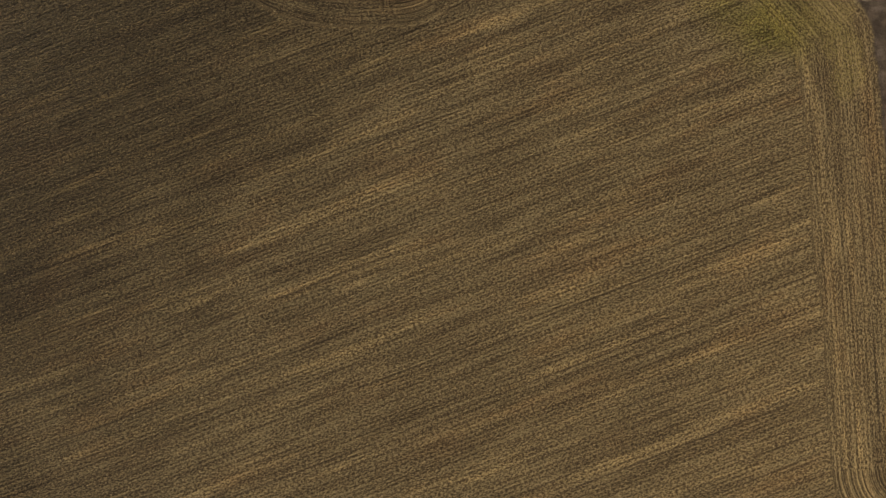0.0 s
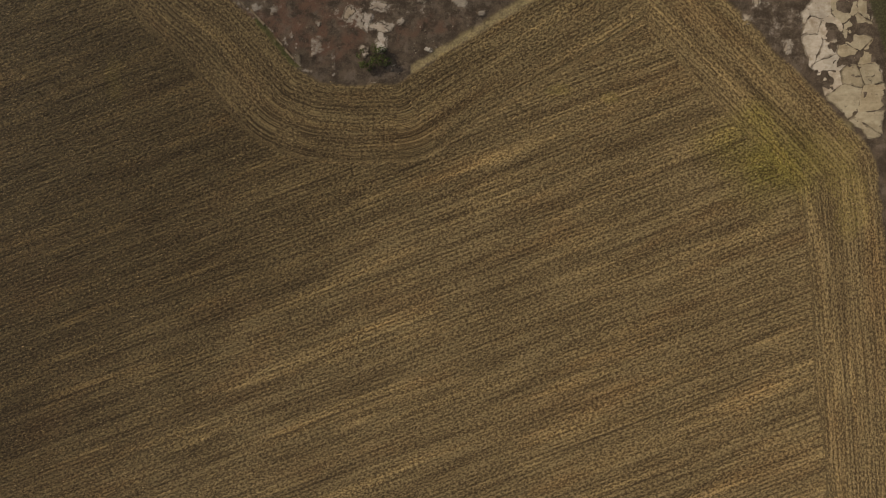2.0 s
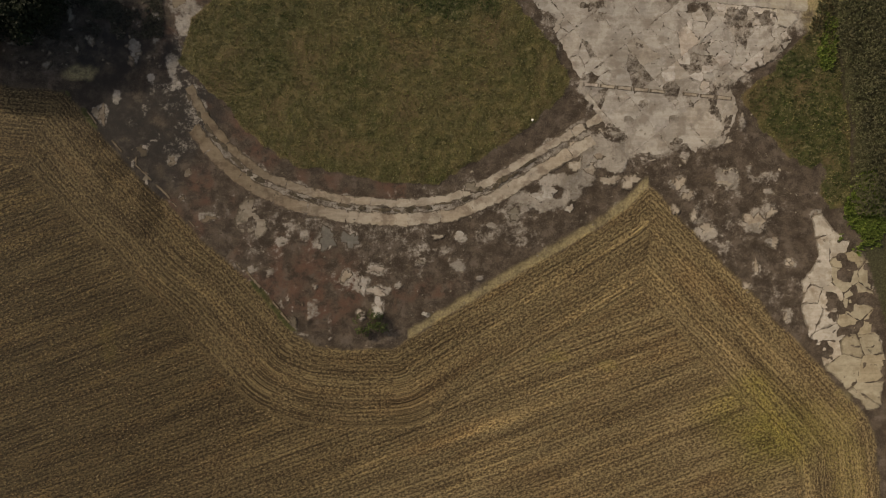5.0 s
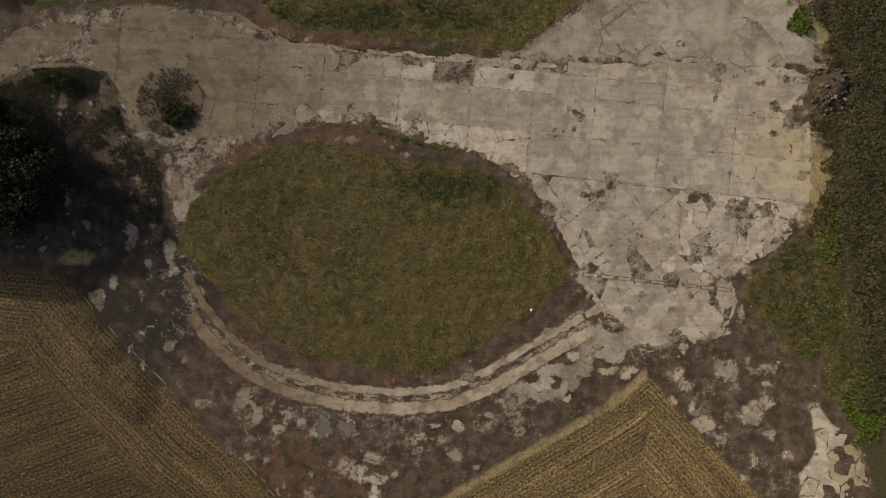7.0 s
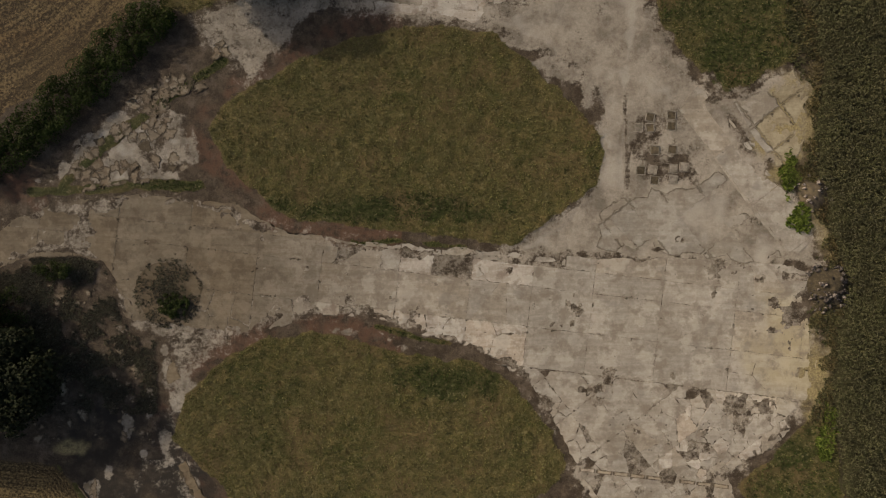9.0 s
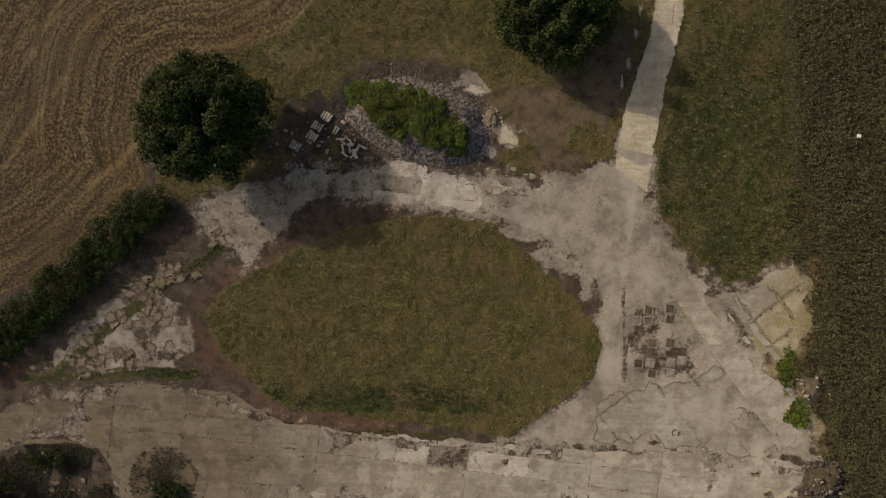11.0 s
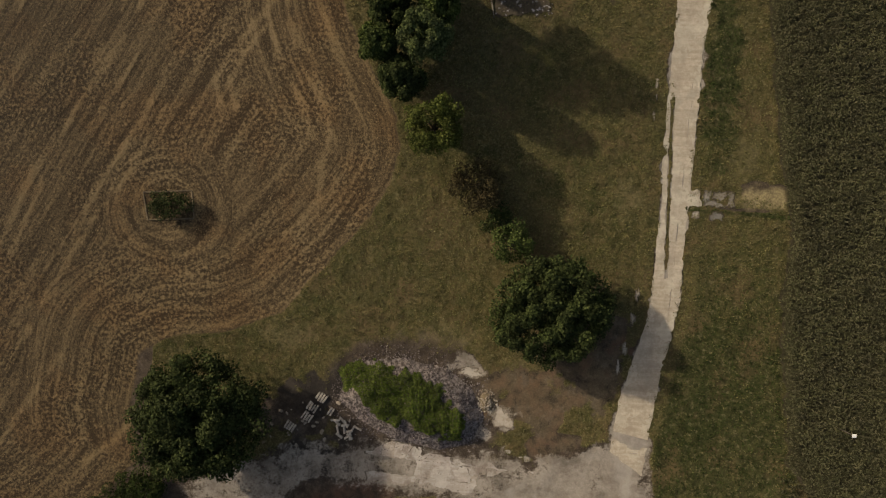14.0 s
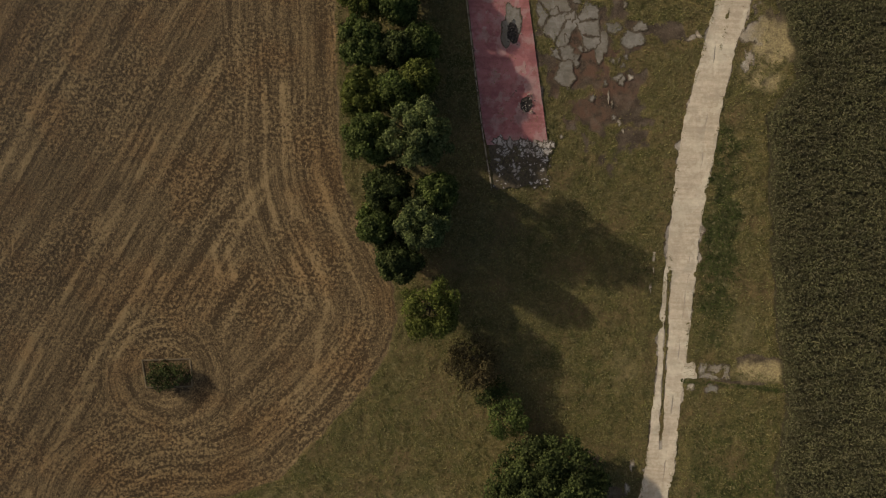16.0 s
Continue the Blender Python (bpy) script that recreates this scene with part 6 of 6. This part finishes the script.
def build_heap():
    rng = np.random.default_rng(41)
    heap = mound("rubble_heap", "heap of grey and purple broken stones beside the concrete road", "rubble", HEAP, 0.9, STONE)
    scatter_stones(heap, HEAP, 300, 0.9, STONES, 0.04, 0.11, rng)
    x = rng.uniform(-14, 5, 16000)
    y = rng.uniform(106, 119.5, 16000)
    d = depth(HEAP, x, y)
    keep = d + 2.5 * (cloud(x, y, 2.0, 3) - 0.5) > -1.6 * rng.uniform(0, 1, len(x)) ** 2.5
    x, y = x[keep][:7500], y[keep][:7500]
    z = np.maximum(heap_height(HEAP, x, y, 0.9), -0.03)
    s = rng.uniform(0.03, 0.075, len(x))[:, None]
    c = np.stack([x, y, z + s[:, 0] * 0.3], 1)
    axes = rng.normal(0, 1, (len(x), 3))
    axes /= np.linalg.norm(axes, axis=1, keepdims=True)
    b = np.cross(axes, rng.normal(0, 1, axes.shape))
    b /= np.linalg.norm(b, axis=1, keepdims=True)
    e = np.cross(axes, b)
    v = np.stack([c + axes * s * 1.2, c - axes * s, c + b * s, c - b * s * 1.3, c + e * s, c - e * s], 1).reshape(-1, 3)
    k = np.arange(len(x))[:, None] * 6
    f = np.concatenate([k + np.array([t]) for t in ([0, 2, 4], [2, 1, 4], [1, 3, 4], [3, 0, 4], [2, 0, 5], [1, 2, 5], [3, 1, 5], [0, 3, 5])])
    tagged(part("small_stone", sheet("small_stone", v, f, HEAP_STONE), None, heap), kind="stuff")
    # bramble over the heap
    bramble = tagged(new("bramble"), "bright green bramble growing over the stone heap", "bush")
    n = 42000
    x, y = rng.uniform(-12.5, 1, n), rng.uniform(109, 117.5, n)
    d = depth(HEAP_GREEN, x, y) + 0.4 + 3.4 * (cloud(x, y, 1.3, 3) - 0.5)
    keep = d > 0
    x, y, d = x[keep], y[keep], d[keep]
    z = heap_height(HEAP, x, y, 0.9) + 0.1 + 1.3 * ease(d, 0, 0.9) * cloud(x, y, 0.8, 3) ** 1.5 * rng.uniform(0.2, 0.8, len(x))
    up = np.tile(np.array([[0, 0, 1.0]]), (len(x), 1))
    v, f = leaves(np.stack([x, y, z], 1), up, 0.13, rng, 0.3)
    part("foliage", sheet("foliage", v, f, BRAMBLE), None, bramble)
    for k in range(7):
        p = HEAP_GREEN[k]
        q = Vector((p[0] * 0.7 - 1.6, p[1] * 0.7 + 33.9, 0))
        base = float(heap_height(HEAP, np.array([q.x]), np.array([q.y]), 0.9)[0])
        bm = bmesh.new()
        tube(bm, [Vector((q.x, q.y, base - 0.1)), Vector((q.x + 0.2, q.y + 0.1, base + 0.5)), Vector((q.x + 0.6, q.y + 0.4, base + 0.4))], [0.03, 0.025, 0.01], 5)
        part("stem", bm, BARK, bramble)


def box(w, d, h, wear=0.02):
    bm = bmesh.new()
    bmesh.ops.create_cube(bm, size=1)
    for v in bm.verts:
        v.co = Vector((v.co.x * w, v.co.y * d, (v.co.z + 0.5) * h)) + Vector([random.uniform(-wear, wear) for _ in range(3)])
    bmesh.ops.bevel(bm, geom=bm.edges[:], offset=0.03, segments=1, affect="EDGES")
    return bm


def build_blocks():
    spots_of = [(x + (k - n / 2) * 0.24, y - (k - n / 2) * 0.14, 58 + random.uniform(-4, 4)) for x, y, n in BLOCK_STACKS for k in range(n)]
    spots_of += [(BLOCK_PILE[0] + random.uniform(-1.3, 1.3), BLOCK_PILE[1] + random.uniform(-1.0, 0.8), random.uniform(0, 180)) for k in range(14)]
    for x, y, turn in spots_of:
        ob = part("concrete_block", box(random.uniform(0.7, 0.95), random.uniform(0.17, 0.22), 0.2), BLOCK)
        ob.matrix_basis = pose(x, y, 0.0, 0, 0, turn)
        tagged(ob, "long pale cut block lying beside the stone heap", "block", "blocks beside the heap")
    rng = np.random.default_rng(43)
    for k in range(46):
        x, y = rng.uniform(-20, -10.5), rng.uniform(107.5, 112.5)
        if y > 113 + (x + 10) * 0.35 + 1.5:
            continue
        ob = new("loose_stone", PALE_STONES[int(rng.integers(5))])
        s = 0.06 + 0.14 * rng.uniform(0, 1) ** 2
        ob.matrix_basis = pose(x, y, s * 0.1, 0, 0, rng.uniform(0, 360)) @ Matrix.Diagonal((s * 1.5, s, s * 0.5, 1))
        tagged(ob, "loose pale stone lying near the rubble heap", "stone", "loose stones near the heap")
    # hollow square footings in the yard
    for x, y in CRATES:
        thing = tagged(new("footing"), "square hollow concrete footing filled with earth", "footing", "footings in the yard")
        turn = random.uniform(-8, 8) - 4
        thing.matrix_basis = pose(x, y, -0.02, 0, 0, turn)
        for a, b, w, d in ((0, 0.43, 0.96, 0.1), (0, -0.43, 0.96, 0.1), (0.43, 0, 0.1, 0.76), (-0.43, 0, 0.1, 0.76)):
            ob = part("side", box(w, d, 0.045, 0.03), FOOTING, thing)
            ob.location = (a, b, 0)
        ob = part("filling", box(0.74, 0.74, 0.04, 0.02), random.choice((EARTH, WEEDY, FOOTING)), thing)


def build_dumps():
    rng = np.random.default_rng(44)
    for label, cx, cy, rx, ry, high, mat, meshes, n in (
            ("dark heap of dumped debris at the yard edge", 37.9, 76.5, 2.6, 2.8, 0.7, WEEDY, DARK_STONES + STONES[:3], 110),
            ("small pile of pale yellowish stones beside the stone heap", 2.9, 113.0, 1.0, 1.2, 0.3, EARTH, PALE_STONES, 150),
            ("tan earth mound with stones in the weeds", 35.9, 86.0, 2.0, 2.1, 0.55, EARTH, STONES, 22),
            ("burnt rubble pile on the pink floor", 5.5, 160.3, 0.72, 1.1, 0.05, CHAR, PALE_STONES + DARK_STONES[:3], 70),
            ("dark weedy dirt pile on the pink floor", 3.9, 167.3, 0.7, 1.3, 0.05, CHAR, DARK_STONES + PALE_STONES[:1], 40)):
        poly = [(cx + rx * math.cos(a) * rng.uniform(0.8, 1.15), cy + ry * math.sin(a) * rng.uniform(0.8, 1.15)) for a in np.linspace(0, 2 * math.pi, 13)[:-1]]
        low = 0.06 if "pink" in label else -0.12
        thing = mound("debris_pile", label, "debris", poly, high, mat, 0.2, low)
        scatter_stones(thing, poly, n, high, meshes, 0.03 if "pink" in label else 0.05, 0.09 if "pink" in label else 0.12 if "pale" in label else 0.26, rng, spill=0.3, base=low)


def build_pit():
    pit = tagged(new("pit"), "square pit with low crumbling rim in the stubble field", "pit")
    c = SHADE_PIT
    for (ax, ay), (bx, by) in zip(c, c[1:] + c[:1]):
        d = math.hypot(bx - ax, by - ay)
        ob = part("rim", box(d, 0.16, 0.2, 0.03), EARTH, pit)
        ob.matrix_basis = pose((ax + bx) / 2, (ay + by) / 2, -0.21, 0, 0, math.degrees(math.atan2(by - ay, bx - ax)))


def build_markers():
    stone = part("white_stone", rock(0.14, np.random.default_rng(9)), WHITE)
    stone.location = (WHITES[0][0], WHITES[0][1], 0.08)
    tagged(stone, "small white stone at the edge of the grass", "stone")
    sign = tagged(new("marker"), "white board on a post standing in the maize", "marker")
    sign.location = (38.5, 111.4, 0)
    part("post", box(0.08, 0.08, 2.5, 0.0), BARK, sign)
    board = part("board", box(0.42, 0.36, 0.06, 0.0), WHITE, sign)
    board.location = (0, 0, 2.5)


def build_scrub():
    rng = np.random.default_rng(45)
    p = np.stack([rng.uniform(-49, -31, 26000), rng.uniform(63, 80, 26000)], 1)
    n = cloud(p[:, 0], p[:, 1], 1.6, 3)
    keep = (n > rng.uniform(0.38, 0.62, len(p))) & (np.hypot(p[:, 0] + 30, p[:, 1] - 75.4) > 4) & (depth(APRON_WEST, p[:, 0], p[:, 1]) < -0.3)
    q = np.column_stack([p[keep], 0 * p[keep][:, 0]])
    tagged(new("scrub", strip_mesh("scrub", q, TWIG, rng, 0.15, 0.045, 1.2, 5)), "tangled dark weeds among scattered debris", "weeds", kind="stuff")
    ring = slab(blob(-30.0, 75.4, 3.3, 3.2, 0.08, 44), None, RING_EARTH, 0.022, "earth_ring")
    tagged(ring, "round patch of dark bare earth in the concrete road", "earth", kind="structure")
    a, r = rng.uniform(0, 2 * np.pi, 1700), 3.6 * rng.uniform(0, 1, 1700) ** 0.75
    q = np.column_stack([-29.9 + r * np.cos(a), 75.4 + r * np.sin(a), 0 * a + 0.02])
    q = q[cloud(q[:, 0], q[:, 1], 0.7, 3) > rng.uniform(0.1, 0.35, len(q)) + 0.07 * r]
    tagged(new("brambles", strip_mesh("brambles", q, TWIG, rng, 0.14, 0.035, 1.4, 4)), "tangled grey-brown brambles on a ring of earth", "weeds", kind="stuff")
    tree("bush", BUSHES[1][0], BUSHES[1][1], 2.2, 1.0, 1.1, LEAF_DARK, "low dark green scrub beside the concrete road", 0.12, 1800, 0.5, 16, 71)
    tree("bush", -45.8, 73.8, 2.0, 2.4, 1.6, LEAF_DARK, "low dark green scrub under the trees", 0.13, 2200, 0.6, 18, 72)
    for k in range(170):
        x, y = rng.uniform(-48, -31.5), rng.uniform(60, 79)
        if depth(APRON_WEST, np.array([x]), np.array([y]))[0] > -0.5:
            continue
        s = 0.12 + 0.4 * rng.uniform(0, 1) ** 2
        ob = slab(ragged(blob(x, y, s, s * rng.uniform(0.5, 1.4), 0.5, 9), 0.05, 0.15), None, WHITE_CONCRETE, 0.03, "concrete_fragment")
        if ob:
            tagged(ob, "scrap of pale broken concrete lying in scrub", "concrete", "broken concrete in the scrub")
    # crumbs of concrete strewn over the waste ground
    n = 4500
    x, y = rng.uniform(-38, 36, n), rng.uniform(31, 56, n)
    field, grass, dust = covers(x, y)[:3]
    keep = (field < 0.1) & (grass < 0.2) & (cloud(x, y, 2.5, 3) > rng.uniform(0.4, 0.62, n)) & (x < 34)
    x, y = x[keep], y[keep]
    n = len(x)
    s = 0.025 + 0.16 * rng.uniform(0, 1, n) ** 4
    a = np.sort(rng.uniform(0, 2 * np.pi, (n, 5)), 1)
    r = s[:, None] * rng.uniform(0.6, 1.4, (n, 5))
    top = np.stack([x[:, None] + r * np.cos(a), y[:, None] + r * np.sin(a) * 0.8, np.full((n, 5), 0.0)], 2)
    foot = top * np.array([1, 1, 0]) + np.array([0, 0, -0.08])
    v = np.concatenate([top, foot], 1).reshape(-1, 3)
    k = np.arange(n)[:, None] * 10
    f = np.concatenate([k + np.array([t]) for t in ([0, 1, 2, 3], [0, 3, 4, 4], [0, 5, 6, 1], [1, 6, 7, 2], [2, 7, 8, 3], [3, 8, 9, 4], [4, 9, 5, 0])][:1] + [k + np.array([t]) for t in ([0, 5, 6, 1], [1, 6, 7, 2], [2, 7, 8, 3])])
    tagged(new("concrete_crumbs", sheet("concrete_crumbs", v, f, DUSTY_CONCRETE)), "small crumbs of broken concrete on bare earth", "rubble", kind="stuff")
    # dark weeds between the yard and the crop
    p = np.stack([rng.uniform(33, 44, 24000), rng.uniform(40, 106, 24000)], 1)
    dc = to_line(CROP_EDGE, p[:, 0], p[:, 1])[0]
    field, grass, dust, moss, lush, dry, crop, worn = covers(p[:, 0], p[:, 1])
    near = (p[:, 1] > 63) & (dc < 3.2) & (crop < 0.6) & (dust < 0.35) & (field < 0.2) & (cloud(p[:, 0], p[:, 1], 1.4, 3) > rng.uniform(0.3, 0.6, len(p)))
    q = np.column_stack([p[near], 0 * p[near][:, 0]])
    tagged(new("weeds", strip_mesh("weeds", q, MAIZE, rng, 0.2, 0.05, 1.0, 6)), "dark olive weeds between concrete yard and crop", "weeds", kind="stuff")
    # bright weeds by the crop and along the eastern yard
    p = np.stack([rng.uniform(32, 44, 26000), rng.uniform(38, 92, 26000)], 1)
    lush = covers(p[:, 0], p[:, 1])[4]
    keep = spots(p[:, 0], p[:, 1], [(33.6, 87.2, 0.8, 2.2), (34.8, 83.4, 1.0, 1.7), (41.2, 44.0, 2.0, 3.4), (37.6, 61.5, 1.2, 3.0)], 0.8) > rng.uniform(0.2, 0.9, len(p))
    q = np.column_stack([p[keep], 0 * p[keep][:, 0]])
    tagged(new("weeds", strip_mesh("weeds", q, BRAMBLE, rng, 0.25, 0.08, 1.0, 6)), "bright green nettles beside the crop", "weeds", kind="stuff")


build_heap()
build_blocks()
build_dumps()
build_pit()
build_markers()
build_scrub()
